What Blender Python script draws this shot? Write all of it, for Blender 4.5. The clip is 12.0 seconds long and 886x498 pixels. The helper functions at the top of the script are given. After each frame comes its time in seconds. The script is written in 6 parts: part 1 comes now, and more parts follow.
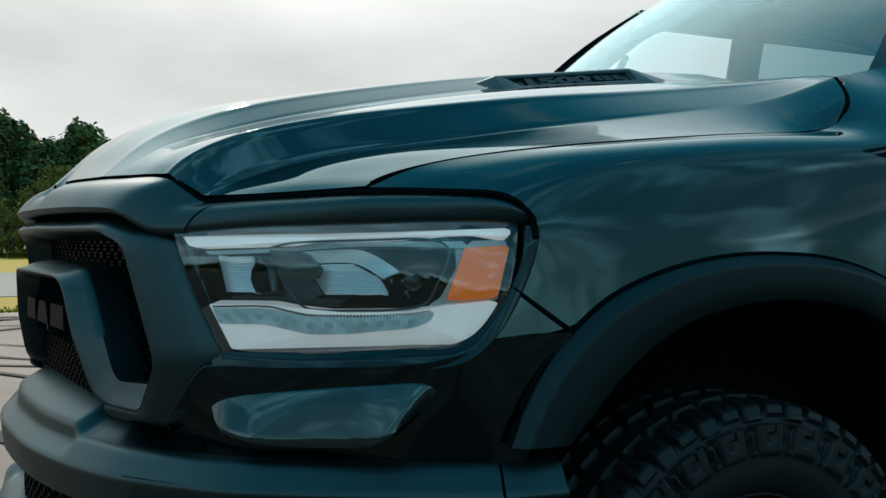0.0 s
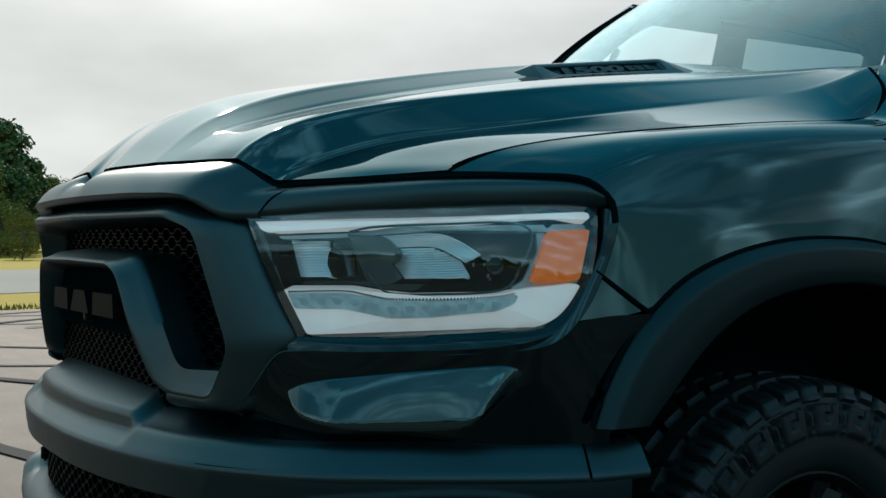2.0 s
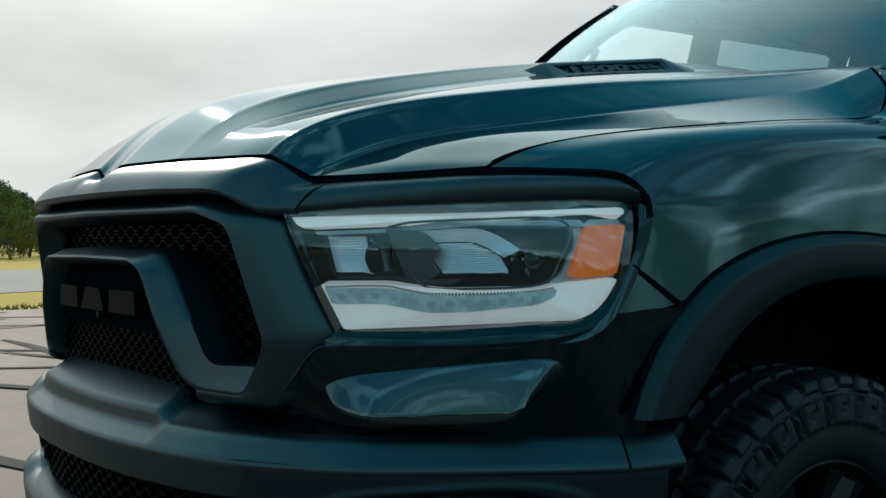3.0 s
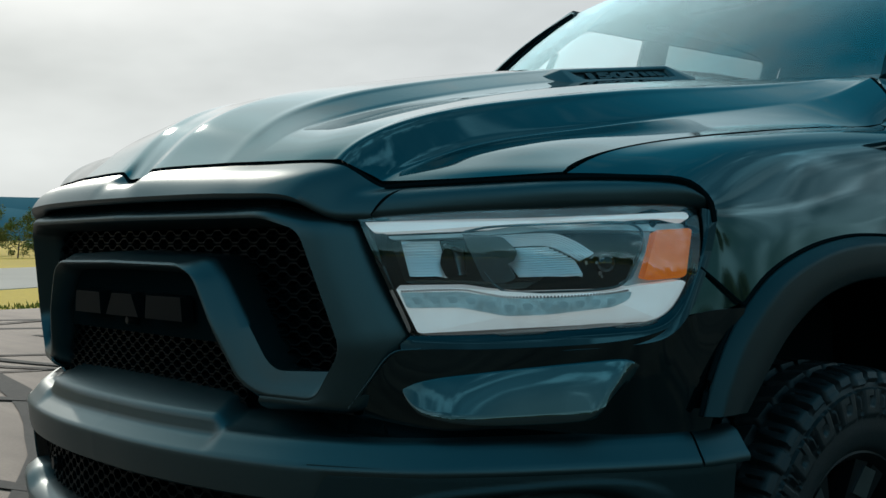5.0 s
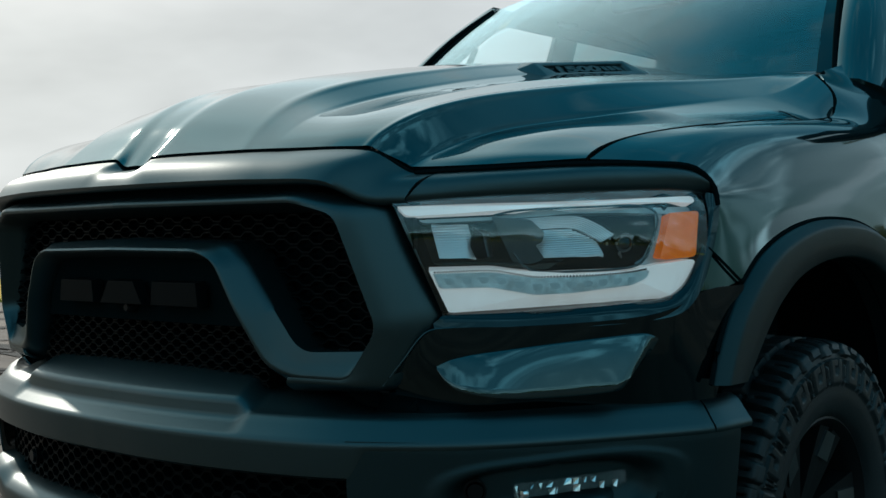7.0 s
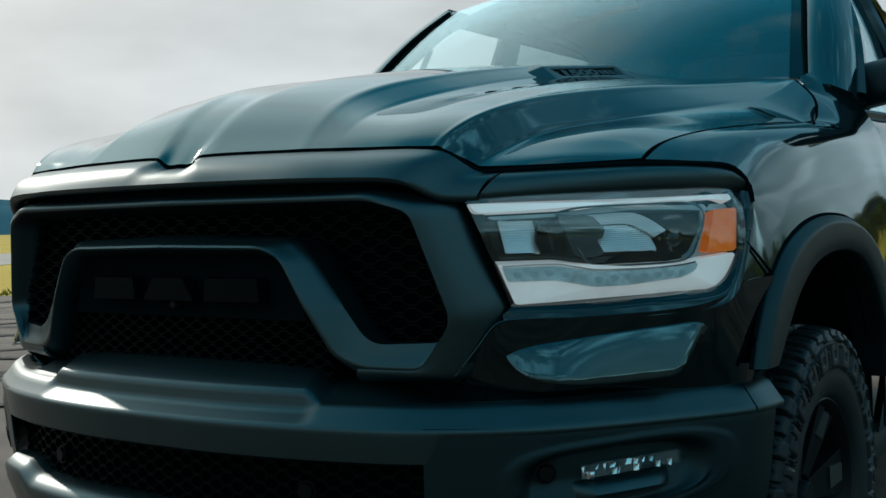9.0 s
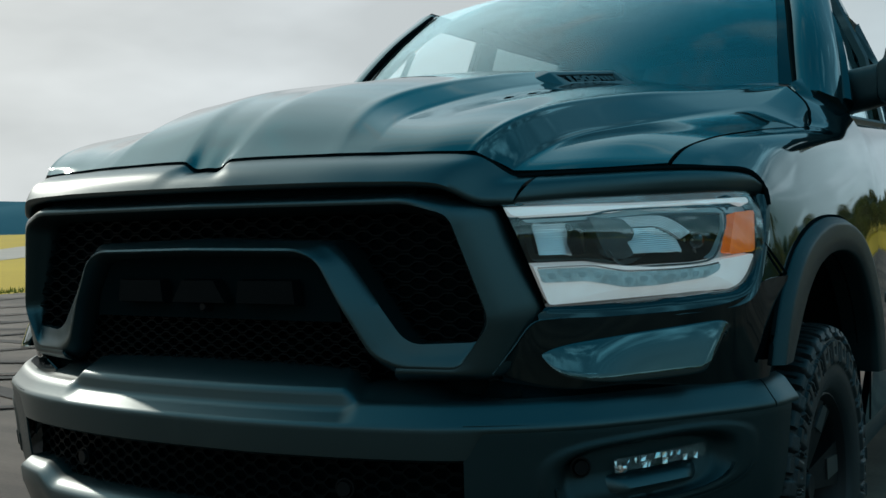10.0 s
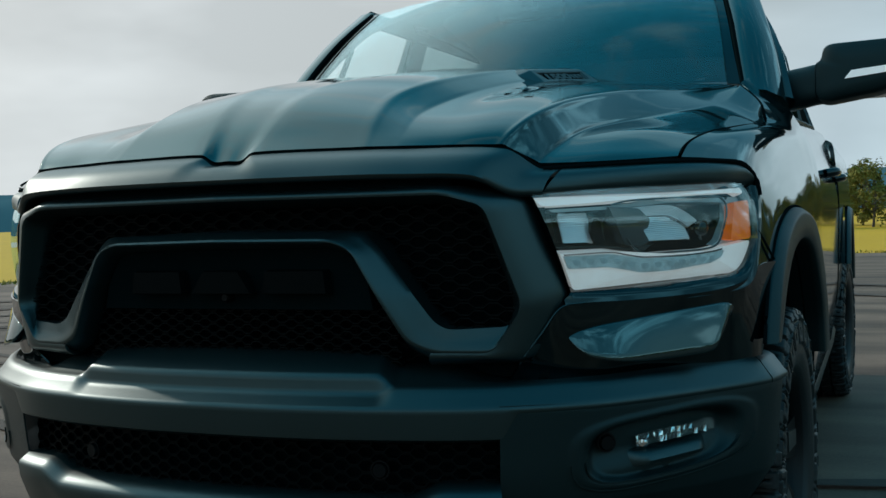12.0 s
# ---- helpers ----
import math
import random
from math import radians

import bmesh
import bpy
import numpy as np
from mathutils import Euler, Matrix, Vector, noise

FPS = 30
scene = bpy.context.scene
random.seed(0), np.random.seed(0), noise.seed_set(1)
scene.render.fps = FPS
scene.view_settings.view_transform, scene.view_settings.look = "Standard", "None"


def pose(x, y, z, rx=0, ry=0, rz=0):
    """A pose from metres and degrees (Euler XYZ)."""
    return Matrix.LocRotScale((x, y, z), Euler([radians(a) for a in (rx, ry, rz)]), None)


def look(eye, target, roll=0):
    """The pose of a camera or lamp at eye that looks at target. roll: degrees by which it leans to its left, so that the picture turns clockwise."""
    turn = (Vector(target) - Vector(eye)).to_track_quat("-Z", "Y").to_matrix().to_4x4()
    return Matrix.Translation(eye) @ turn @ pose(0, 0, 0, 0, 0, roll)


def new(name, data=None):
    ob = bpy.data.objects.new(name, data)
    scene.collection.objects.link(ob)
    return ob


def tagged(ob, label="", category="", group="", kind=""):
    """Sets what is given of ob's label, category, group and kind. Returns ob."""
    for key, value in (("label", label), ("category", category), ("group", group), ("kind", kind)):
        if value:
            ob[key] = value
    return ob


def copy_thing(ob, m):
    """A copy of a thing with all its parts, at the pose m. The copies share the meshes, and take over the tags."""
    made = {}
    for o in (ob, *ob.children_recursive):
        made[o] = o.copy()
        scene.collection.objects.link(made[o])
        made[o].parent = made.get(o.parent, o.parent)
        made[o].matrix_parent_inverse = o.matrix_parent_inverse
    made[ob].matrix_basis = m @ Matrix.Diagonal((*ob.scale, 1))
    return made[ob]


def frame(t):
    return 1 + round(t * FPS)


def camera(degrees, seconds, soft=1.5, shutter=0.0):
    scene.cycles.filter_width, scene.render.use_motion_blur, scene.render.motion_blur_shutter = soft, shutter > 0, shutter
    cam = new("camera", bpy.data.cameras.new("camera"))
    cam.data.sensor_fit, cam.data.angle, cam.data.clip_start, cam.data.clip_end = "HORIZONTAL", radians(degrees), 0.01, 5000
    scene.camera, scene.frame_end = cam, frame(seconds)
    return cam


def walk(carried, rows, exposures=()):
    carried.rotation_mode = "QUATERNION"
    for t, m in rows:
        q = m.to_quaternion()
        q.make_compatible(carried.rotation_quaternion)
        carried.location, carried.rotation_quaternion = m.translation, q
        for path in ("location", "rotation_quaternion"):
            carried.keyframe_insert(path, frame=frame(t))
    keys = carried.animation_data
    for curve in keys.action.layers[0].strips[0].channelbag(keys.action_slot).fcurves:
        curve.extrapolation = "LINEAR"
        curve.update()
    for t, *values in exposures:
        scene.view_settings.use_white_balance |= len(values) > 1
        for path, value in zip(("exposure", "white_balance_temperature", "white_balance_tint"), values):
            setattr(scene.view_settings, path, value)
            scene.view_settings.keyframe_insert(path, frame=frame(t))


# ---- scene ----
cam = camera(41.8, 12.0)
METRES, EYE, TILT, LEAN, TURN = 2.02, 1.07, -0.5, 0.0, 62.6
ROWS = [
    (0.0, 0.0, 0.0, 0.0, 0.0, 0.0, -0.0),
    (0.5, -0.0266, -0.0048, -0.0033, -0.77, 0.02, 0.03),
    (1.0, -0.0542, -0.0038, -0.0062, -1.58, -0.03, 0.08),
    (1.5, -0.0854, -0.0013, -0.009, -2.56, -0.1, 0.14),
    (2.0, -0.1226, -0.001, -0.0112, -3.73, -0.09, 0.18),
    (2.5, -0.1623, -0.0035, -0.0124, -5.18, -0.08, 0.27),
    (3.0, -0.203, -0.0031, -0.0152, -6.81, -0.08, 0.33),
    (3.5, -0.2415, 0.0003, -0.0182, -8.23, -0.02, 0.43),
    (5.5, -0.4099, 0.0107, -0.008, -15.08, -0.25, 0.7),
    (6.0, -0.4506, 0.0098, -0.0101, -17.17, -0.3, 0.83),
    (6.5, -0.4911, 0.0134, -0.0143, -19.29, -0.38, 0.93),
    (7.0, -0.5345, 0.0188, -0.0186, -21.21, -0.47, 1.05),
    (9.0, -0.7201, 0.0507, -0.0159, -28.08, -0.75, 1.35),
    (9.5, -0.7646, 0.0598, -0.0141, -29.45, -0.77, 1.4),
    (10.0, -0.8155, 0.0718, -0.0116, -31.32, -0.81, 1.49),
    (10.5, -0.8573, 0.0821, -0.0097, -33.02, -0.87, 1.56),
    (11.0, -0.9035, 0.0949, -0.0093, -35.09, -0.97, 1.73),
    (11.5, -0.9389, 0.1082, -0.0112, -36.77, -1.04, 1.84),
    (12.0, -0.9809, 0.1292, -0.0144, -38.53, -1.12, 1.92),
]
walk(cam, [(t, pose(2.552, -0.412, EYE, TILT, LEAN, TURN) @ pose(METRES * x, METRES * y, METRES * z, 90 + pitch, roll, yaw)) for t, x, y, z, yaw, pitch, roll in ROWS],
     exposures=[(0.0, 0.03, 6450, 10), (12.0, 0.03, 6450, 10)])

# ---- light ----
SUN_AZ, SUN_EL = -78.0, 30.0          # degrees from +y towards +x, and above the horizon
sun_way = Vector((math.sin(radians(SUN_AZ)) * math.cos(radians(SUN_EL)),
                  math.cos(radians(SUN_AZ)) * math.cos(radians(SUN_EL)), math.sin(radians(SUN_EL))))
# the side on which thin cloud glows low over the horizon
GLOW_AZ, GLOW_EL = -81.0, 30.0
glow_way = Vector((math.sin(radians(GLOW_AZ)) * math.cos(radians(GLOW_EL)),
                   math.cos(radians(GLOW_AZ)) * math.cos(radians(GLOW_EL)), math.sin(radians(GLOW_EL))))
# the veiled sun's wide halo stands a little higher and nearer the truck's line
HALO_AZ, HALO_EL = -70.0, 33.0
halo_way = Vector((math.sin(radians(HALO_AZ)) * math.cos(radians(HALO_EL)),
                   math.cos(radians(HALO_AZ)) * math.cos(radians(HALO_EL)), 1.8 * math.sin(radians(HALO_EL)))).normalized()


def build_world():
    w = bpy.data.worlds.new("sky")
    scene.world = w
    w.use_nodes = True
    nt = w.node_tree
    nt.nodes.clear()
    N = lambda kind: nt.nodes.new(kind)
    out, bg = N("ShaderNodeOutputWorld"), N("ShaderNodeBackground")
    sky = N("ShaderNodeTexSky")
    sky.sky_type, sky.sun_disc = "NISHITA", False
    sky.sun_elevation, sky.sun_rotation = radians(SUN_EL), radians(SUN_AZ)
    sky.air_density, sky.dust_density, sky.ozone_density = 1.0, 1.5, 2.0
    tc, mp = N("ShaderNodeTexCoord"), N("ShaderNodeMapping")
    mp.inputs["Scale"].default_value = (1.0, 1.0, 2.6)
    n1 = N("ShaderNodeTexNoise")
    n1.inputs["Scale"].default_value, n1.inputs["Detail"].default_value = 3.0, 5.0
    n1.inputs["Roughness"].default_value, n1.inputs["Distortion"].default_value = 0.55, 0.35
    nt.links.new(tc.outputs["Generated"], mp.inputs["Vector"])
    nt.links.new(mp.outputs["Vector"], n1.inputs["Vector"])
    # a thin veil low over the horizon, clouds above it
    dot = N("ShaderNodeVectorMath")
    dot.operation = "DOT_PRODUCT"
    dot.inputs[1].default_value = glow_way
    nt.links.new(tc.outputs["Generated"], dot.inputs[0])
    height = N("ShaderNodeSeparateXYZ")
    nt.links.new(tc.outputs["Generated"], height.inputs[0])
    veil = N("ShaderNodeMapRange")
    veil.interpolation_type = "SMOOTHSTEP"
    veil.inputs[1].default_value, veil.inputs[2].default_value = 0.46, 0.82
    veil.inputs[3].default_value, veil.inputs[4].default_value = 1.0, 0.0
    torn = N("ShaderNodeMath")
    torn.operation = "MULTIPLY_ADD"
    torn.inputs[1].default_value = 0.42
    low_edge = N("ShaderNodeMath")
    low_edge.operation = "SUBTRACT"
    low_edge.inputs[1].default_value = 0.21
    nt.links.new(height.outputs["Z"], low_edge.inputs[0])
    nt.links.new(n1.outputs["Fac"], torn.inputs[0])
    nt.links.new(low_edge.outputs[0], torn.inputs[2])
    nt.links.new(torn.outputs[0], veil.inputs[0])
    clouds = N("ShaderNodeMapRange")
    clouds.interpolation_type = "SMOOTHSTEP"
    clouds.inputs[1].default_value, clouds.inputs[2].default_value = 0.48, 0.66
    nt.links.new(n1.outputs["Fac"], clouds.inputs[0])
    add = N("ShaderNodeMath")
    add.operation, add.use_clamp = "ADD", True
    side = N("ShaderNodeMapRange")
    side.inputs[1].default_value, side.inputs[2].default_value = 0.25, 0.68
    side.inputs[3].default_value, side.inputs[4].default_value = 0.25, 1.0
    nt.links.new(dot.outputs["Value"], side.inputs[0])
    thin = N("ShaderNodeMath")
    thin.operation = "MULTIPLY"
    nt.links.new(veil.outputs[0], thin.inputs[0])
    nt.links.new(side.outputs[0], thin.inputs[1])
    # the halo of the sun behind thin cloud, drawn out along the horizon
    squash = N("ShaderNodeVectorMath")
    squash.operation = "MULTIPLY"
    squash.inputs[1].default_value = (1, 1, 1.8)
    unit = N("ShaderNodeVectorMath")
    unit.operation = "NORMALIZE"
    halo_dot = N("ShaderNodeVectorMath")
    halo_dot.operation = "DOT_PRODUCT"
    halo_dot.inputs[1].default_value = halo_way
    nt.links.new(tc.outputs["Generated"], squash.inputs[0])
    nt.links.new(squash.outputs[0], unit.inputs[0])
    nt.links.new(unit.outputs[0], halo_dot.inputs[0])
    halo = N("ShaderNodeMapRange")
    halo.interpolation_type = "SMOOTHSTEP"
    halo.inputs[1].default_value, halo.inputs[2].default_value = 0.82, 0.99
    nt.links.new(halo_dot.outputs["Value"], halo.inputs[0])
    # low over the horizon the haze reaches further round
    wide, hazy, haze, filled = N("ShaderNodeMapRange"), N("ShaderNodeMapRange"), N("ShaderNodeMath"), N("ShaderNodeMath")
    wide.inputs[1].default_value, wide.inputs[2].default_value, wide.inputs[3].default_value = -0.25, 0.08, 0.2
    hazy.inputs[1].default_value, hazy.inputs[2].default_value, hazy.inputs[3].default_value, hazy.inputs[4].default_value = 0.20, 0.38, 1.0, 0.0
    haze.operation, filled.operation = "MULTIPLY", "MAXIMUM"
    nt.links.new(dot.outputs["Value"], wide.inputs[0])
    nt.links.new(height.outputs["Z"], hazy.inputs[0])
    nt.links.new(wide.outputs[0], haze.inputs[0])
    nt.links.new(hazy.outputs[0], haze.inputs[1])
    nt.links.new(haze.outputs[0], filled.inputs[0])
    nt.links.new(thin.outputs[0], filled.inputs[1])
    most = N("ShaderNodeMath")
    most.operation = "MAXIMUM"
    nt.links.new(filled.outputs[0], most.inputs[0])
    nt.links.new(halo.outputs[0], most.inputs[1])
    nt.links.new(most.outputs[0], add.inputs[0])
    thinner = N("ShaderNodeMapRange")
    thinner.inputs[1].default_value, thinner.inputs[2].default_value = 0.60, 0.90
    thinner.inputs[3].default_value, thinner.inputs[4].default_value = 1.0, 0.60
    nt.links.new(height.outputs["Z"], thinner.inputs[0])
    upper = N("ShaderNodeMath")
    upper.operation = "MULTIPLY"
    nt.links.new(clouds.outputs[0], upper.inputs[0])
    nt.links.new(thinner.outputs[0], upper.inputs[1])
    nt.links.new(upper.outputs[0], add.inputs[1])
    amt = N("ShaderNodeMath")
    amt.operation = "MULTIPLY"
    amt.inputs[1].default_value = 0.97
    nt.links.new(add.outputs[0], amt.inputs[0])
    # cloud brightness: cool away from the sun, warm white towards it
    ramp = N("ShaderNodeValToRGB")
    stops = [(0.0, (14.5, 20.5, 22.5)), (0.32, (12.5, 18.0, 20.0)), (0.44, (11.5, 15.0, 16.5)), (0.53, (9.0, 11.5, 12.5)), (0.62, (5.0, 6.2, 6.8)), (0.72, (5.5, 6.1, 6.2)), (0.86, (6.8, 7.2, 7.3)), (1.0, (8.2, 8.1, 7.7))]
    while len(ramp.color_ramp.elements) < len(stops):
        ramp.color_ramp.elements.new(0.5)
    for e, (at, c) in zip(ramp.color_ramp.elements, stops):
        e.position, e.color = at, (*c, 1)
    half = N("ShaderNodeMapRange")
    half.inputs[1].default_value, half.inputs[2].default_value = -1.0, 1.0
    nt.links.new(dot.outputs["Value"], half.inputs[0])
    nt.links.new(half.outputs[0], ramp.inputs["Fac"])
    n2 = N("ShaderNodeTexNoise")
    n2.inputs["Scale"].default_value, n2.inputs["Detail"].default_value = 4.0, 4.0
    nt.links.new(mp.outputs["Vector"], n2.inputs["Vector"])
    shade = N("ShaderNodeMapRange")
    shade.inputs[1].default_value, shade.inputs[2].default_value = 0.36, 0.66
    shade.inputs[3].default_value, shade.inputs[4].default_value = 0.86, 1.09
    nt.links.new(n2.outputs["Fac"], shade.inputs[0])
    mul = N("ShaderNodeMix")
    mul.data_type, mul.blend_type = "RGBA", "MULTIPLY"
    mul.inputs["Factor"].default_value = 1.0
    nt.links.new(ramp.outputs["Color"], mul.inputs["A"])
    nt.links.new(shade.outputs[0], mul.inputs["B"])
    # the clear sky is a deep blue-green
    tint = N("ShaderNodeMix")
    tint.data_type, tint.blend_type = "RGBA", "MULTIPLY"
    tint.inputs["Factor"].default_value = 1.0
    tint.inputs["B"].default_value = (0.36, 1.20, 1.08, 1)
    nt.links.new(sky.outputs["Color"], tint.inputs["A"])
    mix = N("ShaderNodeMix")
    mix.data_type = "RGBA"
    nt.links.new(amt.outputs[0], mix.inputs["Factor"])
    low = N("ShaderNodeMapRange")
    low.inputs[1].default_value, low.inputs[2].default_value = 0.05, 0.45
    low.inputs[3].default_value, low.inputs[4].default_value = 0.40, 1.0
    nt.links.new(height.outputs["Z"], low.inputs[0])
    dim = N("ShaderNodeMix")
    dim.data_type, dim.blend_type = "RGBA", "MULTIPLY"
    dim.inputs["Factor"].default_value = 1.0
    nt.links.new(tint.outputs["Result"], dim.inputs["A"])
    nt.links.new(low.outputs[0], dim.inputs["B"])
    # away from the sun the cloud is broken: bright edges and dark hollows
    n3 = N("ShaderNodeTexNoise")
    n3.inputs["Scale"].default_value, n3.inputs["Detail"].default_value, n3.inputs["Distortion"].default_value = 4.0, 3.0, 0.1
    tall = N("ShaderNodeMapping")
    tall.inputs["Scale"].default_value = (2.4, 2.4, 1.3)
    nt.links.new(tc.outputs["Generated"], tall.inputs["Vector"])
    nt.links.new(tall.outputs["Vector"], n3.inputs["Vector"])
    hollow = N("ShaderNodeMapRange")
    hollow.interpolation_type = "SMOOTHSTEP"
    hollow.inputs[1].default_value, hollow.inputs[2].default_value = 0.45, 0.62
    hollow.inputs[3].default_value, hollow.inputs[4].default_value = 0.33, 1.5
    nt.links.new(n3.outputs["Fac"], hollow.inputs[0])
    away = N("ShaderNodeMapRange")
    away.inputs[1].default_value, away.inputs[2].default_value = 0.2, 0.9
    away.inputs[3].default_value, away.inputs[4].default_value = 1.0, 0.0
    nt.links.new(wide.outputs[0], away.inputs[0])
    broken = N("ShaderNodeMix")
    broken.data_type, broken.blend_type = "RGBA", "MULTIPLY"
    fade = N("ShaderNodeMapRange")
    fade.interpolation_type = "SMOOTHSTEP"
    fade.inputs[1].default_value, fade.inputs[2].default_value = 0.40, 0.72
    fade.inputs[3].default_value, fade.inputs[4].default_value = 1.0, 0.15
    nt.links.new(height.outputs["Z"], fade.inputs[0])
    both = N("ShaderNodeMath")
    both.operation = "MULTIPLY"
    nt.links.new(away.outputs[0], both.inputs[0])
    nt.links.new(fade.outputs[0], both.inputs[1])
    # ahead of the truck, to its left, the cloud is one even sheet
    sheet_way, even = N("ShaderNodeVectorMath"), N("ShaderNodeMapRange")
    sheet_way.operation = "DOT_PRODUCT"
    sheet_way.inputs[1].default_value = (math.sin(radians(118)), math.cos(radians(118)), 0)
    even.inputs[1].default_value, even.inputs[2].default_value = 0.50, 0.84
    even.inputs[3].default_value, even.inputs[4].default_value = 1.0, 0.12
    gap = N("ShaderNodeMath")
    gap.operation = "MULTIPLY"
    nt.links.new(tc.outputs["Generated"], sheet_way.inputs[0])
    nt.links.new(sheet_way.outputs["Value"], even.inputs[0])
    nt.links.new(both.outputs[0], gap.inputs[0])
    nt.links.new(even.outputs[0], gap.inputs[1])
    nt.links.new(gap.outputs[0], broken.inputs["Factor"])
    # higher up the cloud takes on the colour of the sky
    cool = N("ShaderNodeMapRange")
    cool.interpolation_type = "SMOOTHSTEP"
    cool.inputs[1].default_value, cool.inputs[2].default_value = 0.20, 0.46
    nt.links.new(height.outputs["Z"], cool.inputs[0])
    cooled = N("ShaderNodeMix")
    cooled.data_type, cooled.blend_type = "RGBA", "MULTIPLY"
    cooled.inputs["B"].default_value = (0.55, 0.93, 1.06, 1)
    nt.links.new(cool.outputs[0], cooled.inputs["Factor"])
    nt.links.new(mul.outputs["Result"], cooled.inputs["A"])
    nt.links.new(cooled.outputs["Result"], broken.inputs["A"])
    nt.links.new(hollow.outputs[0], broken.inputs["B"])
    nt.links.new(broken.outputs["Result"], mix.inputs["B"])
    bg.inputs["Strength"].default_value = 0.10
    # the sky brightens overhead, where the cloud is thinnest
    over = N("ShaderNodeMapRange")
    over.interpolation_type = "SMOOTHSTEP"
    over.inputs[1].default_value, over.inputs[2].default_value = 0.42, 0.88
    nt.links.new(height.outputs["Z"], over.inputs[0])
    lift = N("ShaderNodeMix")
    lift.data_type, lift.blend_type = "RGBA", "MULTIPLY"
    lift.inputs["B"].default_value = (1.1, 2.4, 2.3, 1)
    nt.links.new(over.outputs[0], lift.inputs["Factor"])
    nt.links.new(dim.outputs["Result"], lift.inputs["A"])
    nt.links.new(lift.outputs["Result"], mix.inputs["A"])
    # the side turned from the sun is duller
    dull = N("ShaderNodeMapRange")
    dull.interpolation_type = "SMOOTHSTEP"
    dull.inputs[1].default_value, dull.inputs[2].default_value = -0.45, 0.45
    dull.inputs[3].default_value, dull.inputs[4].default_value = 0.74, 1.0
    nt.links.new(dot.outputs["Value"], dull.inputs[0])
    last = N("ShaderNodeMix")
    last.data_type, last.blend_type = "RGBA", "MULTIPLY"
    last.inputs["Factor"].default_value = 1.0
    nt.links.new(mix.outputs["Result"], last.inputs["A"])
    nt.links.new(dull.outputs[0], last.inputs["B"])
    shine = N("ShaderNodeMix")
    shine.data_type, shine.blend_type = "RGBA", "ADD"
    shine.inputs["B"].default_value = (8.0, 7.5, 7.2, 1)
    nt.links.new(halo.outputs[0], shine.inputs["Factor"])
    nt.links.new(last.outputs["Result"], shine.inputs["A"])
    nt.links.new(shine.outputs["Result"], bg.inputs["Color"])
    nt.links.new(bg.outputs[0], out.inputs[0])


build_world()
sun = new("sun", bpy.data.lights.new("sun", "SUN"))
sun.data.energy, sun.data.angle, sun.data.color = 2.4, radians(1.5), (1.0, 0.88, 0.76)
sun.matrix_world = look(sun_way * 50, (0, 0, 0))


# ---- materials ----
def mat(name, color, rough=0.5, metal=0.0, coat=0.0, coat_rough=0.03, spec=0.5, vary=0.0, vscale=3.0,
        grain=0.0, gscale=300.0, bump=0.0, bscale=200.0, rvary=0.0, color2=None):
    """A principled surface with a slow variation, a fine grain and a bump."""
    m = bpy.data.materials.new(name)
    m.use_nodes = True
    nt = m.node_tree
    p = nt.nodes["Principled BSDF"]
    p.inputs["Base Color"].default_value = (*color, 1)
    p.inputs["Roughness"].default_value, p.inputs["Metallic"].default_value = rough, metal
    p.inputs["Coat Weight"].default_value, p.inputs["Coat Roughness"].default_value = coat, coat_rough
    p.inputs["Specular IOR Level"].default_value = spec
    tc = nt.nodes.new("ShaderNodeTexCoord")
    if vary or color2:
        n = nt.nodes.new("ShaderNodeTexNoise")
        n.inputs["Scale"].default_value, n.inputs["Detail"].default_value = vscale, 6
        nt.links.new(tc.outputs["Object"], n.inputs["Vector"])
        fac = n.outputs["Fac"]
        if grain:
            g = nt.nodes.new("ShaderNodeTexNoise")
            g.inputs["Scale"].default_value, g.inputs["Detail"].default_value = gscale, 3
            nt.links.new(tc.outputs["Object"], g.inputs["Vector"])
            a = nt.nodes.new("ShaderNodeMix")
            a.inputs["Factor"].default_value = grain
            nt.links.new(n.outputs["Fac"], a.inputs["A"])
            nt.links.new(g.outputs["Fac"], a.inputs["B"])
            fac = a.outputs["Result"]
        r = nt.nodes.new("ShaderNodeMapRange")
        r.inputs[1].default_value, r.inputs[2].default_value = 0.3, 0.7
        nt.links.new(fac, r.inputs[0])
        mx = nt.nodes.new("ShaderNodeMix")
        mx.data_type = "RGBA"
        c2 = color2 or tuple(min(1, c * (1 + vary)) for c in color)
        c1 = color if color2 else tuple(c * (1 - vary) for c in color)
        mx.inputs["A"].default_value, mx.inputs["B"].default_value = (*c1, 1), (*c2, 1)
        nt.links.new(r.outputs[0], mx.inputs["Factor"])
        nt.links.new(mx.outputs["Result"], p.inputs["Base Color"])
        if rvary:
            rr = nt.nodes.new("ShaderNodeMapRange")
            rr.inputs[1].default_value, rr.inputs[2].default_value = 0.3, 0.7
            rr.inputs[3].default_value, rr.inputs[4].default_value = rough - rvary, rough + rvary
            nt.links.new(fac, rr.inputs[0])
            nt.links.new(rr.outputs[0], p.inputs["Roughness"])
    if bump:
        b, n = nt.nodes.new("ShaderNodeBump"), nt.nodes.new("ShaderNodeTexNoise")
        n.inputs["Scale"].default_value, n.inputs["Detail"].default_value = bscale, 4
        b.inputs["Strength"].default_value, b.inputs["Distance"].default_value = bump, 0.002
        nt.links.new(tc.outputs["Object"], n.inputs["Vector"])
        nt.links.new(n.outputs["Fac"], b.inputs["Height"])
        nt.links.new(b.outputs["Normal"], p.inputs["Normal"])
    return m


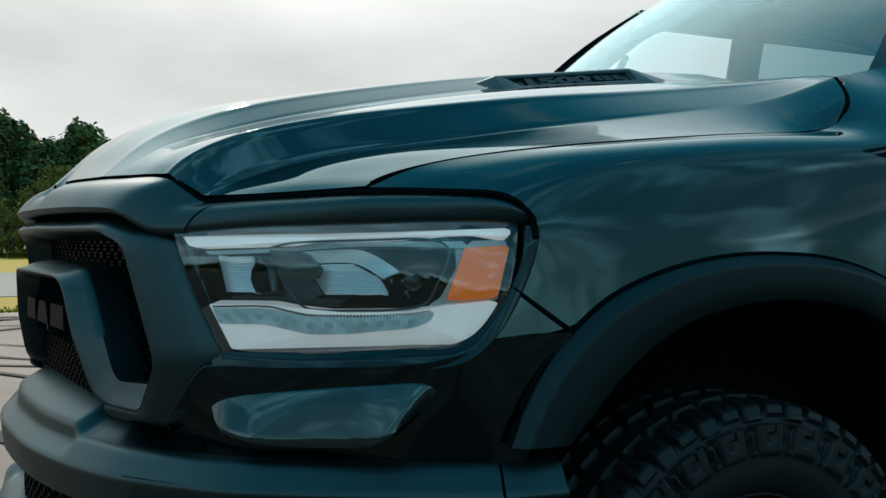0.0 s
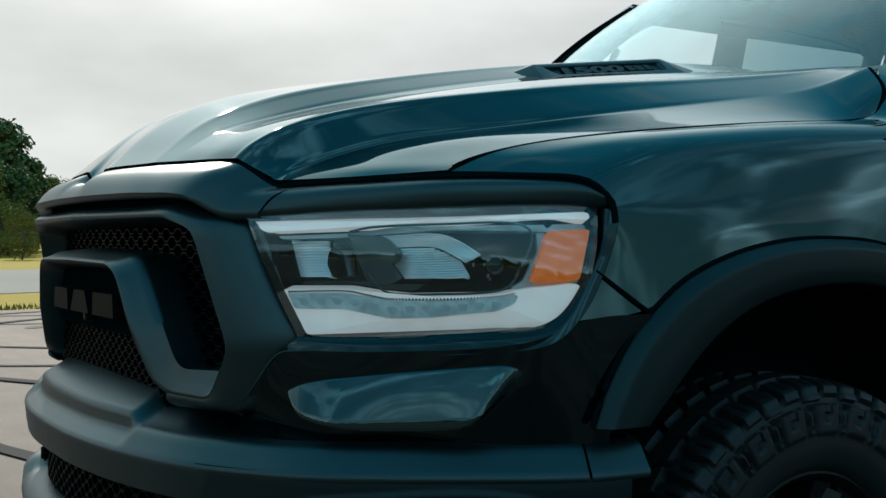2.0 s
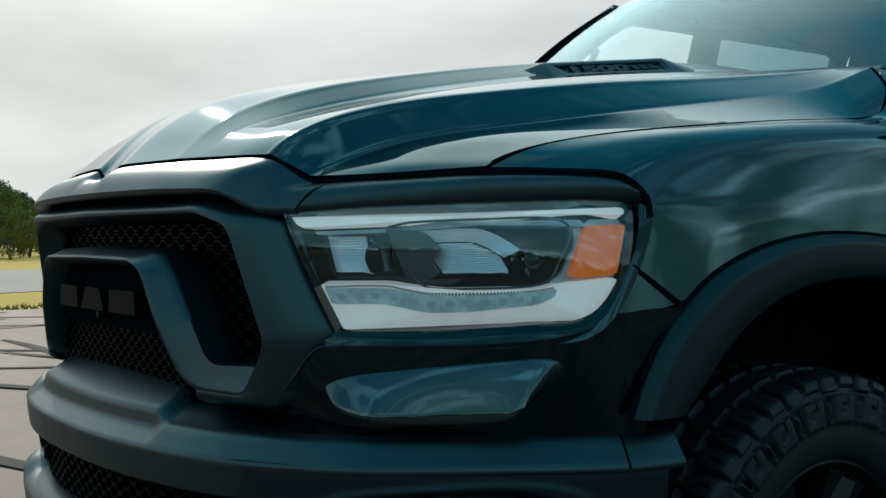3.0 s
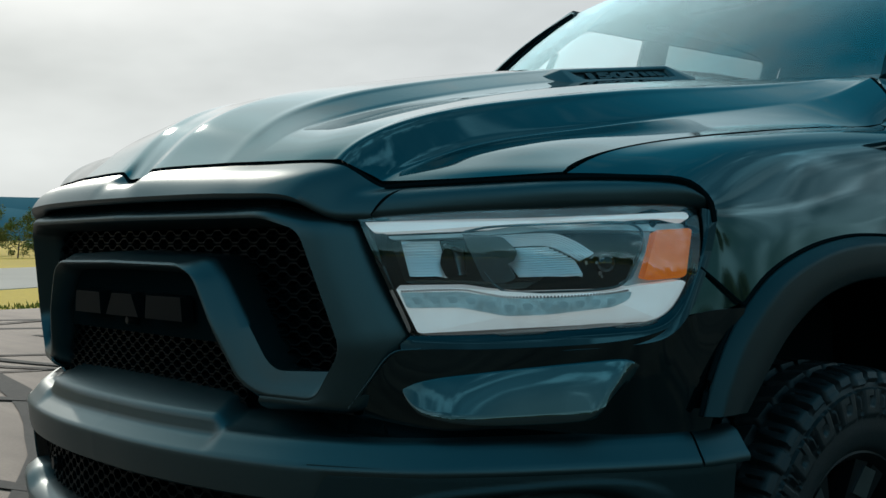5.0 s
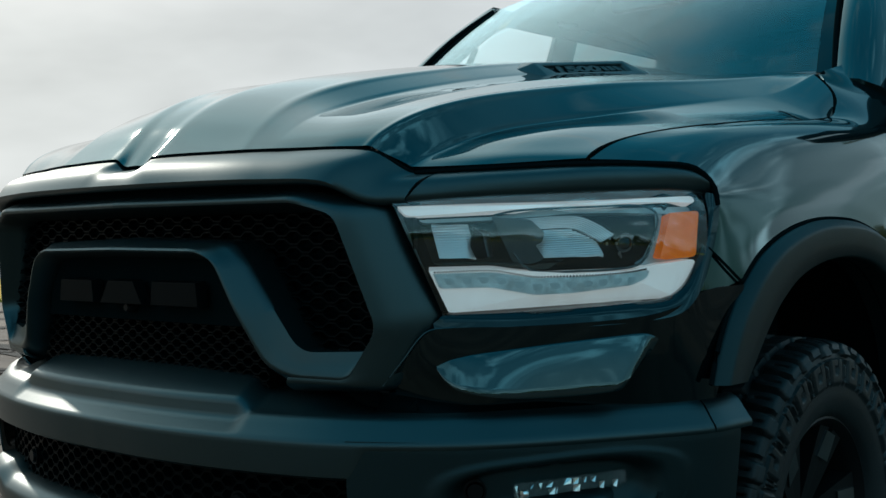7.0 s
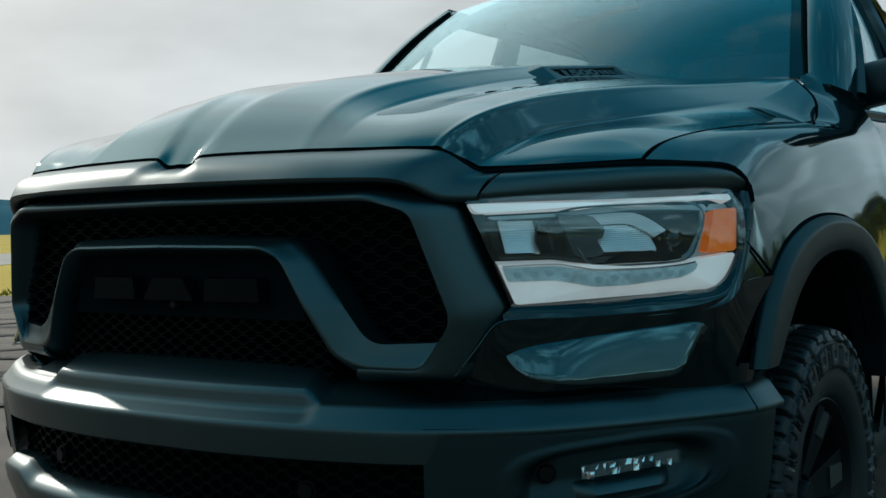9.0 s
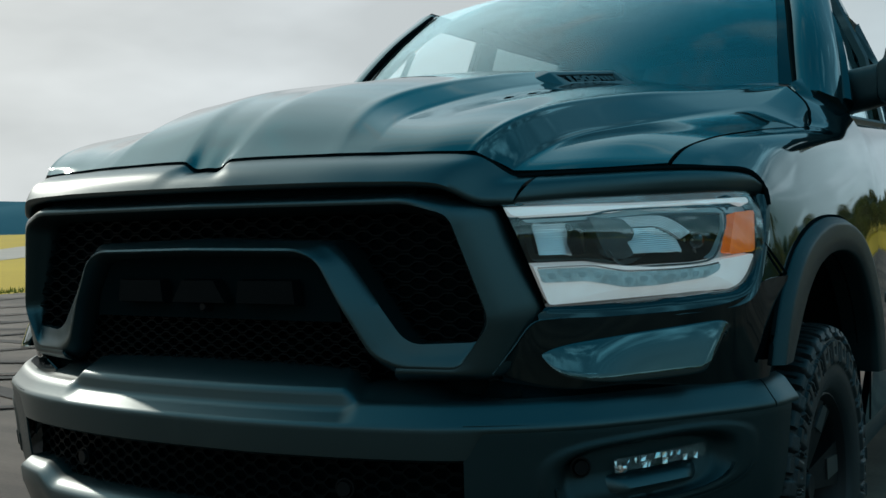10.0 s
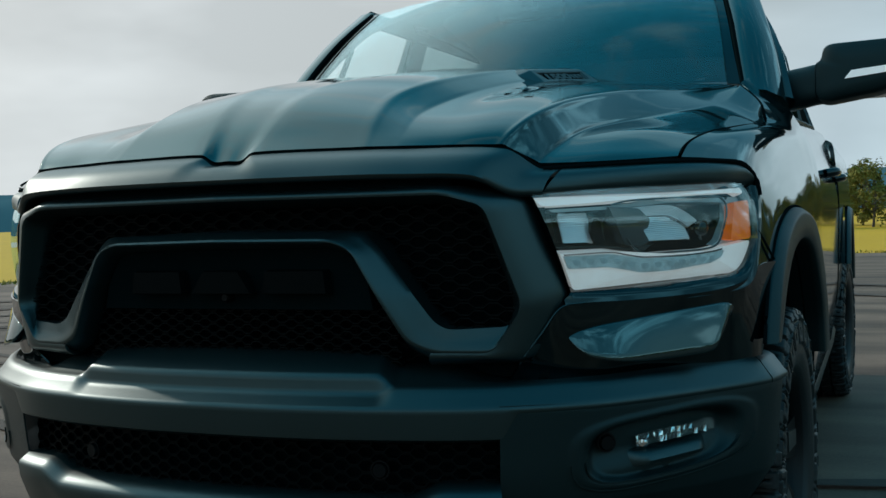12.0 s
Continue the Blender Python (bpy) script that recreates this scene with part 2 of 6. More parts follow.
def glass(name, tint, ior=1.45, rough=0.0, cast=(0.8, 0.98, 1.0)):
    """A thin pane: it lets light through, tinted, and mirrors by Fresnel."""
    m = bpy.data.materials.new(name)
    m.use_nodes = True
    nt = m.node_tree
    nt.nodes.clear()
    out, mix = nt.nodes.new("ShaderNodeOutputMaterial"), nt.nodes.new("ShaderNodeMixShader")
    tr, gl, lw = nt.nodes.new("ShaderNodeBsdfTransparent"), nt.nodes.new("ShaderNodeBsdfGlossy"), nt.nodes.new("ShaderNodeLayerWeight")
    tr.inputs["Color"].default_value = (*tint, 1)
    gl.inputs["Roughness"].default_value = rough
    gl.inputs["Color"].default_value = (*cast, 1)
    lw.inputs["Blend"].default_value = 0.5
    up, fit = nt.nodes.new("ShaderNodeMath"), nt.nodes.new("ShaderNodeMath")
    up.operation, fit.operation = "POWER", "MULTIPLY_ADD"
    up.inputs[1].default_value = 5.0
    f0 = ((ior - 1) / (ior + 1)) ** 2
    fit.inputs[1].default_value, fit.inputs[2].default_value = 1 - f0, f0
    nt.links.new(lw.outputs["Facing"], up.inputs[0])
    nt.links.new(up.outputs[0], fit.inputs[0])
    nt.links.new(fit.outputs[0], mix.inputs[0])
    nt.links.new(tr.outputs[0], mix.inputs[1])
    nt.links.new(gl.outputs[0], mix.inputs[2])
    nt.links.new(mix.outputs[0], out.inputs[0])
    return m


PAINT = mat("black_gloss_paint", (0.0025, 0.009, 0.0105), 0.05, vary=0.15, vscale=900)
GLOSS = mat("piano_black_plastic", (0.0012, 0.003, 0.0035), 0.05, spec=0.7, vary=0.2, vscale=4, rvary=0.03)
SATIN = mat("satin_black_trim", (0.0013, 0.0056, 0.0064), 0.39, spec=0.5, vary=0.10, vscale=5, grain=0.5, gscale=500, bump=0.03, bscale=900, rvary=0.02)
TEXTURED = mat("textured_black_plastic", (0.0020, 0.0070, 0.0079), 0.46, spec=0.45, vary=0.12, vscale=6, grain=0.5, gscale=500, bump=0.25, bscale=700, rvary=0.05)
MESHBLACK = mat("black_mesh_plastic", (0.0010, 0.0034, 0.0038), 0.42, spec=0.06, vary=0.15, vscale=8)
DARK = mat("dark_cavity", (0.0030, 0.0070, 0.0078), 0.9, spec=0.0, vary=0.2)
RUBBER = mat("tyre_rubber", (0.0085, 0.0115, 0.0125), 0.50, spec=0.32, vary=0.25, vscale=9, grain=0.5, gscale=150, bump=0.3, bscale=250, rvary=0.08)
CHROME = mat("bright_metal", (0.78, 0.79, 0.80), 0.13, 1.0, vary=0.05, vscale=30)
RIBMETAL = mat("aluminised_reflector", (0.92, 0.93, 0.94), 0.26, 0.55, vary=0.06, vscale=40)
STEEL = mat("machined_wheel_metal", (0.20, 0.21, 0.215), 0.3, 1.0, vary=0.1, vscale=20)
RIMBLACK = mat("black_wheel_paint", (0.004, 0.0045, 0.005), 0.45, spec=.2, vary=0.1)
GUIDE = mat("milky_light_guide", (0.74, 0.79, 0.79), 0.22, spec=0.5, vary=0.12, vscale=25, coat=0.6)
LAMPGREY = mat("grey_lamp_bezel", (0.04, 0.06, 0.064), 0.12, spec=0.6, vary=0.15, vscale=20)
# the bezel grey made paler, with the sky's sheen put into the colour
LAMPSHEEN = mat("sky_sheen_bezel", (0.32, 0.41, 0.43), 0.14, spec=0.6, vary=0.15, vscale=20)
LEDBAND = mat("grey_led_band", (0.72, 0.78, 0.79), 0.22, spec=0.5, vary=0.25, vscale=45)
POCKET = mat("grey_led_pocket", (0.54, 0.62, 0.64), 0.3, vary=0.15, vscale=40)
GUIDE_TOP = mat("pale_light_strip", (0.84, 0.86, 0.86), 0.25, spec=0.5, vary=0.08, vscale=18)
AMBER = mat("amber_reflector", (1.0, 0.145, 0.006), 0.25, coat=0.2, vary=0.12, vscale=60)
EMBLEM = mat("smoked_emblem_metal", (0.0012, 0.003, 0.0034), 0.46, 0.0, spec=0.04, vary=0.1, vscale=30)
INTERIOR = mat("dark_cabin_trim", (0.02, 0.021, 0.022), 0.7, vary=0.2, vscale=12, bump=0.04)
SEAT = mat("black_seat_leather", (0.025, 0.024, 0.024), 0.55, vary=0.2, vscale=10, bump=0.05, bscale=120)
SENSOR = mat("sensor_plastic", (0.002, 0.0035, 0.004), 0.4, spec=0.12, vary=0.1)
# weak glow added to brighten the light guide, upper strip and mirror's signal lamp
for brightened, glow in ((GUIDE, 0.24), (GUIDE_TOP, 0.26)):
    brightened.node_tree.nodes["Principled BSDF"].inputs["Emission Color"].default_value = (0.95, 1.0, 1.0, 1)
    brightened.node_tree.nodes["Principled BSDF"].inputs["Emission Strength"].default_value = glow
# the side marker glows inside its amber reflector
marker = AMBER.node_tree.nodes["Principled BSDF"]
marker.inputs["Emission Color"].default_value, marker.inputs["Emission Strength"].default_value = (1.0, 0.22, 0.02, 1), 0.16
# the clear coats and black plastics mirror with a blue-green cast
for black, ior in ((PAINT, 1.85), (GLOSS, 1.42), (SATIN, 1.74), (TEXTURED, 1.50)):
    shader = black.node_tree.nodes["Principled BSDF"]
    shader.inputs["IOR"].default_value = ior
    shader.inputs["Specular Tint"].default_value = (0.60, 0.96, 1.0, 1) if black == PAINT else (0.58, 0.94, 1.0, 1)
BADGE = mat("badge_black", (0.008, 0.009, 0.009), 0.3, vary=0.1)
WHITEPAINT = mat("white_vehicle_paint", (0.75, 0.76, 0.77), 0.3, coat=0.6, vary=0.05)
LENS = glass("clear_lamp_lens", (0.97, 0.99, 0.99), 1.52)
WINDOW = glass("tinted_glass", (0.92, 0.94, 0.94), 1.80)
PRIVACY = glass("privacy_glass", (0.55, 0.62, 0.62), 1.5)
DEEP_TINT = glass("deep_tinted_glass", (0.04, 0.06, 0.06), 1.5)
FOGLENS = glass("clear_fog_lamp_lens", (0.93, 0.96, 0.96), 1.25)
SIDEWINDOW = glass("clear_side_glass", (0.95, 0.97, 0.97), 1.5)


# ---- mesh helpers ----
def arr(*p):
    return np.array(p, float)


def crom(p, n):
    """n points on a smooth curve through p."""
    p = np.array(p, float)
    if len(p) == 2:
        return p[0] + np.linspace(0, 1, n)[:, None] * (p[1] - p[0])
    d = np.r_[0, np.cumsum(np.maximum(np.linalg.norm(np.diff(p, axis=0), axis=1), 1e-6) ** 0.7)]
    m = np.empty_like(p)
    m[1:-1] = (p[2:] - p[:-2]) / (d[2:] - d[:-2])[:, None]
    m[0], m[-1] = (p[1] - p[0]) / (d[1] - d[0]), (p[-1] - p[-2]) / (d[-1] - d[-2])
    s = np.linspace(0, d[-1], n)
    i = np.clip(np.searchsorted(d, s, "right") - 1, 0, len(p) - 2)
    h = (d[i + 1] - d[i])[:, None]
    t = (s - d[i])[:, None] / h
    return ((2 * t**3 - 3 * t**2 + 1) * p[i] + (t**3 - 2 * t**2 + t) * h * m[i]
            + (-2 * t**3 + 3 * t**2) * p[i + 1] + (t**3 - t**2) * h * m[i + 1])


def cromu(p, per):
    """A smooth curve through p with the same number of points between each pair, so that features stay aligned."""
    p = np.array(p, float)
    out = []
    for k in range(len(p) - 1):
        a, b = p[k], p[k + 1]
        ma = (p[k + 1] - p[k - 1]) / 2 if k else b - a
        mb = (p[k + 2] - p[k]) / 2 if k + 2 < len(p) else b - a
        la = np.linalg.norm(b - a)
        for q, base in ((ma, 0), (mb, 1)):
            lq = np.linalg.norm(q)
            if lq > 1.0 * la and lq > 0:
                q *= la / lq
        for t in np.arange(per) / per:
            out.append((2*t**3-3*t**2+1)*a + (t**3-2*t**2+t)*ma + (-2*t**3+3*t**2)*b + (t**3-t**2)*mb)
    out.append(p[-1])
    return np.array(out)


def rounded(p, r, n=5):
    """A polyline with its inner corners rounded: always the same number of points for the same number of corners."""
    p = np.array(p, float)
    out = [p[0]]
    for a, b, c in zip(p[:-2], p[1:-1], p[2:]):
        ra = min(r, 0.45 * np.linalg.norm(a - b))
        rc = min(r, 0.45 * np.linalg.norm(c - b))
        s, e = b + (a - b) / np.linalg.norm(a - b) * ra, b + (c - b) / np.linalg.norm(c - b) * rc
        for t in np.linspace(0, 1, n):
            out.append((1-t)**2 * s + 2*t*(1-t) * b + t*t * e)
    out.append(p[-1])
    return np.array(out)


def mirror(a):
    return np.array(a) * (-1, 1, 1)


def normals(g):
    du = np.gradient(g, axis=0)
    dv = np.gradient(g, axis=1)
    n = np.cross(du, dv)
    return n / np.maximum(np.linalg.norm(n, axis=2, keepdims=True), 1e-9)


def put_grid(bm, g, flip=False, close_u=False, close_v=False):
    h, w = g.shape[:2]
    v = [[bm.verts.new(g[i, j]) for j in range(w)] for i in range(h)]
    for i in range(h if close_u else h - 1):
        for j in range(w if close_v else w - 1):
            q = [v[i][j], v[(i+1) % h][j], v[(i+1) % h][(j+1) % w], v[i][(j+1) % w]]
            bm.faces.new(q[::-1] if flip else q)
    return v


def sheet(g, out, thick=0.004, bm=None):
    """A bmesh of a panel with thickness: its outer face g looks towards out."""
    bm = bm or bmesh.new()
    n = normals(g)
    if (n * np.array(out, float)).sum() < 0:
        g = g[::-1]
        n = normals(g)
    v = put_grid(bm, g)
    w = put_grid(bm, g - n * thick, flip=True)
    h, k = g.shape[:2]
    for i in range(h - 1):
        bm.faces.new((v[i+1][0], v[i][0], w[i][0], w[i+1][0]))
        bm.faces.new((v[i][-1], v[i+1][-1], w[i+1][-1], w[i][-1]))
    for j in range(k - 1):
        bm.faces.new((v[0][j], v[0][j+1], w[0][j+1], w[0][j]))
        bm.faces.new((v[-1][j+1], v[-1][j], w[-1][j], w[-1][j+1]))
    return bm


def loft(secs, nv, per=None, nu=None):
    """A grid through sections; per: points between control points."""
    a = np.array([cromu(s, per) if per else crom(s, nu) for s in secs])
    return np.stack([crom(a[:, j], nv) for j in range(a.shape[1])], axis=1)


def box(bm, size, at=(0, 0, 0), bevel=0.0, turn=None):
    m = Matrix.Translation(at) @ (turn.to_4x4() if turn else Matrix()) @ Matrix.Diagonal((*size, 1))
    made = bmesh.ops.create_cube(bm, size=1, matrix=m)["verts"]
    if bevel:
        edges = list({e for v in made for e in v.link_edges})
        bmesh.ops.bevel(bm, geom=edges, offset=bevel, segments=2, affect="EDGES", profile=0.6)


def prism(bm, front, back):
    """A solid between two outlines with the same number of points, capped."""
    a, b = [bm.verts.new(p) for p in front], [bm.verts.new(p) for p in back]
    bm.faces.new(a)
    bm.faces.new(b[::-1])
    for i in range(len(a)):
        j = (i + 1) % len(a)
        bm.faces.new((a[j], a[i], b[i], b[j]))


def tube(bm, path, r, seg=8, closed=False):
    path = np.array(path, float)
    k = len(path)
    t = np.gradient(path, axis=0)
    if closed:
        t = np.roll(path, -1, 0) - np.roll(path, 1, 0)
    rings = []
    for p, d in zip(path, t):
        d = Vector(d).normalized()
        up = Vector((0, 0, 1)) if abs(d.z) < 0.9 else Vector((0, 1, 0))
        s = d.cross(up).normalized()
        u = s.cross(d)
        rings.append([p + r * (math.cos(a) * np.array(s) + math.sin(a) * np.array(u)) for a in np.linspace(0, 2 * math.pi, seg, endpoint=False)])
    v = put_grid(bm, np.array(rings), close_u=closed, close_v=True)
    if not closed:
        bm.faces.new(v[0])
        bm.faces.new(v[-1][::-1])


def lathe(bm, profile, seg=48, axis="x"):
    """Turns (a, r) points round an axis."""
    g = []
    for a in np.linspace(0, 2 * math.pi, seg, endpoint=False):
        c, s = math.cos(a), math.sin(a)
        g.append([(p, r * c, r * s) if axis == "x" else ((r * c, p, r * s) if axis == "y" else (r * c, r * s, p)) for p, r in profile])
    return put_grid(bm, np.array(g), close_u=True)


def part(name, bm, material, parent=None, label="", smooth=True, sharp=40):
    me = bpy.data.meshes.new(name)
    bmesh.ops.recalc_face_normals(bm, faces=bm.faces[:])
    for f in bm.faces:
        f.smooth = smooth
    if smooth:
        lim = radians(sharp)
        for e in bm.edges:
            if len(e.link_faces) == 2 and e.calc_face_angle(0) > lim:
                e.smooth = False
    bm.to_mesh(me)
    bm.free()
    me.materials.append(material)
    ob = new(name, me)
    if parent:
        ob.parent = parent
    if label:
        ob["label"] = label
    return ob


# ---- the pickup truck ----
truck = tagged(new("pickup_truck"), "glossy black crew-cab pickup truck parked on the tarmac", "pickup truck")
truck.location = (0, 0, 0.06)
GROUND = -0.06      # the ground in the truck's own measure


def smooth01(a, b, x):
    t = max(0.0, min(1.0, (x - a) / (b - a)))
    return t * t * (3 - 2 * t)


def hood_sections():
    """Half sections from the middle line to the fender seam, front to rear: the middle channel, the power bulge,
    its side wall, a trough with an outer crease, the shoulder, the flank and the shelf."""
    return [
        [(0, .000, 1.112), (.034, .000, 1.112), (.066, .000, 1.128), (.31, .025, 1.128), (.385, .038, 1.1265), (.45, .052, 1.125), (.505, .062, 1.124), (.590, .080, 1.121), (.652, .125, 1.083), (.76, .205, 1.085), (.882, .316, 1.093)],
        [(0, .035, 1.1545), (.036, .035, 1.1548), (.078, .035, 1.1600), (.305, .058, 1.156), (.385, .070, 1.1515), (.45, .080, 1.1500), (.525, .092, 1.1498), (.602, .106, 1.1480), (.656, .155, 1.098), (.765, .232, 1.101), (.881, .330, 1.101)],
        [(0, .090, 1.2080), (.042, .090, 1.2082), (.090, .090, 1.2110), (.300, .110, 1.199), (.380, .125, 1.184), (.45, .138, 1.1815), (.530, .151, 1.1825), (.622, .167, 1.1810), (.664, .205, 1.117), (.77, .275, 1.117), (.880, .355, 1.111)],
        [(0, .180, 1.2590), (.050, .180, 1.2592), (.102, .180, 1.2620), (.290, .195, 1.241), (.368, .210, 1.209), (.44, .222, 1.2055), (.530, .238, 1.2095), (.634, .255, 1.2065), (.673, .280, 1.141), (.775, .325, 1.137), (.880, .400, 1.124)],
        [(0, .300, 1.2955), (.060, .300, 1.2957), (.118, .300, 1.2978), (.303, .313, 1.279), (.372, .326, 1.240), (.430, .336, 1.2350), (.525, .350, 1.2370), (.640, .366, 1.2285), (.681, .390, 1.164), (.785, .420, 1.158), (.886, .480, 1.141)],
        [(0, .470, 1.3265), (.072, .470, 1.3265), (.135, .470, 1.329), (.316, .490, 1.314), (.384, .500, 1.278), (.438, .509, 1.268), (.525, .517, 1.2695), (.650, .533, 1.2530), (.704, .550, 1.187), (.80, .570, 1.176), (.895, .610, 1.160)],
        [(0, .720, 1.365), (.085, .720, 1.366), (.160, .720, 1.366), (.322, .730, 1.352), (.392, .740, 1.319), (.456, .745, 1.304), (.550, .750, 1.3040), (.680, .760, 1.2810), (.752, .770, 1.219), (.835, .780, 1.197), (.910, .800, 1.180)],
        [(0, 1.00, 1.400), (.090, 1.00, 1.400), (.170, 1.00, 1.400), (.330, 1.00, 1.385), (.420, 1.00, 1.350), (.510, 1.00, 1.333), (.600, 1.00, 1.327), (.715, 1.00, 1.302), (.796, 1.00, 1.249), (.860, 1.00, 1.220), (.912, 1.02, 1.199)],
        [(0, 1.22, 1.416), (.100, 1.22, 1.416), (.180, 1.22, 1.415), (.345, 1.22, 1.400), (.448, 1.22, 1.363), (.550, 1.22, 1.350), (.640, 1.218, 1.341), (.747, 1.215, 1.325), (.826, 1.205, 1.280), (.881, 1.195, 1.238), (.915, 1.185, 1.209)],
        [(0, 1.42, 1.420), (.100, 1.42, 1.420), (.180, 1.42, 1.418), (.360, 1.42, 1.405), (.480, 1.42, 1.376), (.575, 1.412, 1.367), (.670, 1.402, 1.359), (.770, 1.392, 1.349), (.835, 1.365, 1.336), (.888, 1.342, 1.285), (.914, 1.285, 1.222)],
    ]


def crisp(section):
    """Adds points close to the ridges and feet of a section, so that its folds stay tight."""
    q = [np.array(p) for p in section]
    near = {2: (.86,), 3: (.24, .80), 6: (.80,), 7: (.20, .84)}
    out = []
    for k, p in enumerate(q):
        out.append(p)
        out += [p + f * (q[k + 1] - p) for f in near.get(k, ())]
    return out


def even_out(g, times):
    """Smooths a grid along its length only, so that its lines across stay crisp."""
    g = g.copy()
    share = .5 * np.minimum(1, np.arange(1, len(g) - 1) / 14)[:, None, None]
    for _ in range(times):
        g[1:-1] += share * (.5 * (g[:-2] + g[2:]) - g[1:-1])
    return g


HOOD = even_out(loft([crisp(p) for p in hood_sections()], 110, per=6), 20)


def hood_z(x, y):
    """The hood's height over a place, from its grid."""
    g = HOOD.reshape(-1, 3)
    d = (g[:, 0] - abs(x)) ** 2 + (g[:, 1] - y) ** 2
    i = np.argsort(d)[:4]
    w = 1 / (d[i] + 1e-6)
    return float((g[i, 2] * w).sum() / w.sum())


def build_hood():
    full = np.concatenate([mirror(HOOD[:, :0:-1]), HOOD], axis=1)
    hood = part("hood", sheet(full, (0, -.2, 1), 0.012), PAINT, truck, "glossy black hood with a central power bulge", sharp=60)
    # three pressed louvres in the trough ahead of each scoop
    for s in (1, -1):
        for x, y in ((.430, .480), (.436, .585), (.444, .685)):
            bm = bmesh.new()
            n = []
            for u in np.linspace(0, 1, 13):
                row = []
                for v in np.linspace(-1, 1, 11):
                    px, py = x + .024 * v, y + .066 * (u - .5)
                    h = .0034 * (1 - v * v) * math.sin(math.pi * u ** 1.7) ** .9
                    row.append((s * px, py, hood_z(px, py) + h - .0008))
                n.append(row)
            louvre = part("hood_louvre", sheet(np.array(n), (0, 0, 1), 0.002, bm), PAINT, hood)
            # the mouth on its outer flank: its shade put in as a narrow dark strip
            bm = bmesh.new()
            low, high = [], []
            for u in np.linspace(0, 1, 11):
                py = y + .010 + .040 * (u - .5)
                zb = hood_z(x + .020, py) + .0006
                low.append((s * (x + .0215), py, zb))
                high.append((s * (x + .0165), py, zb + .0002 + .0015 * math.sin(math.pi * u)))
            sheet(np.array([low, high]), (s, 0, .5), .002, bm)
            part("louvre_mouth", bm, DARK, louvre)
    return hood


hood = build_hood()
# dark gap between hood and fender
for s in (1, -1):
    bm = bmesh.new()
    tube(bm, (HOOD[2:, -1] + (.0036, .0, .0004)) * (s, 1, 1), .0022, 6)
    part("fender_gap", bm, DARK, hood)
    bm = bmesh.new()
    e = HOOD[-1, 66:]
    tube(bm, (e + (.003, .004, -.004)) * (s, 1, 1), .0045, 6)
    part("cowl_gap", bm, DARK, hood)


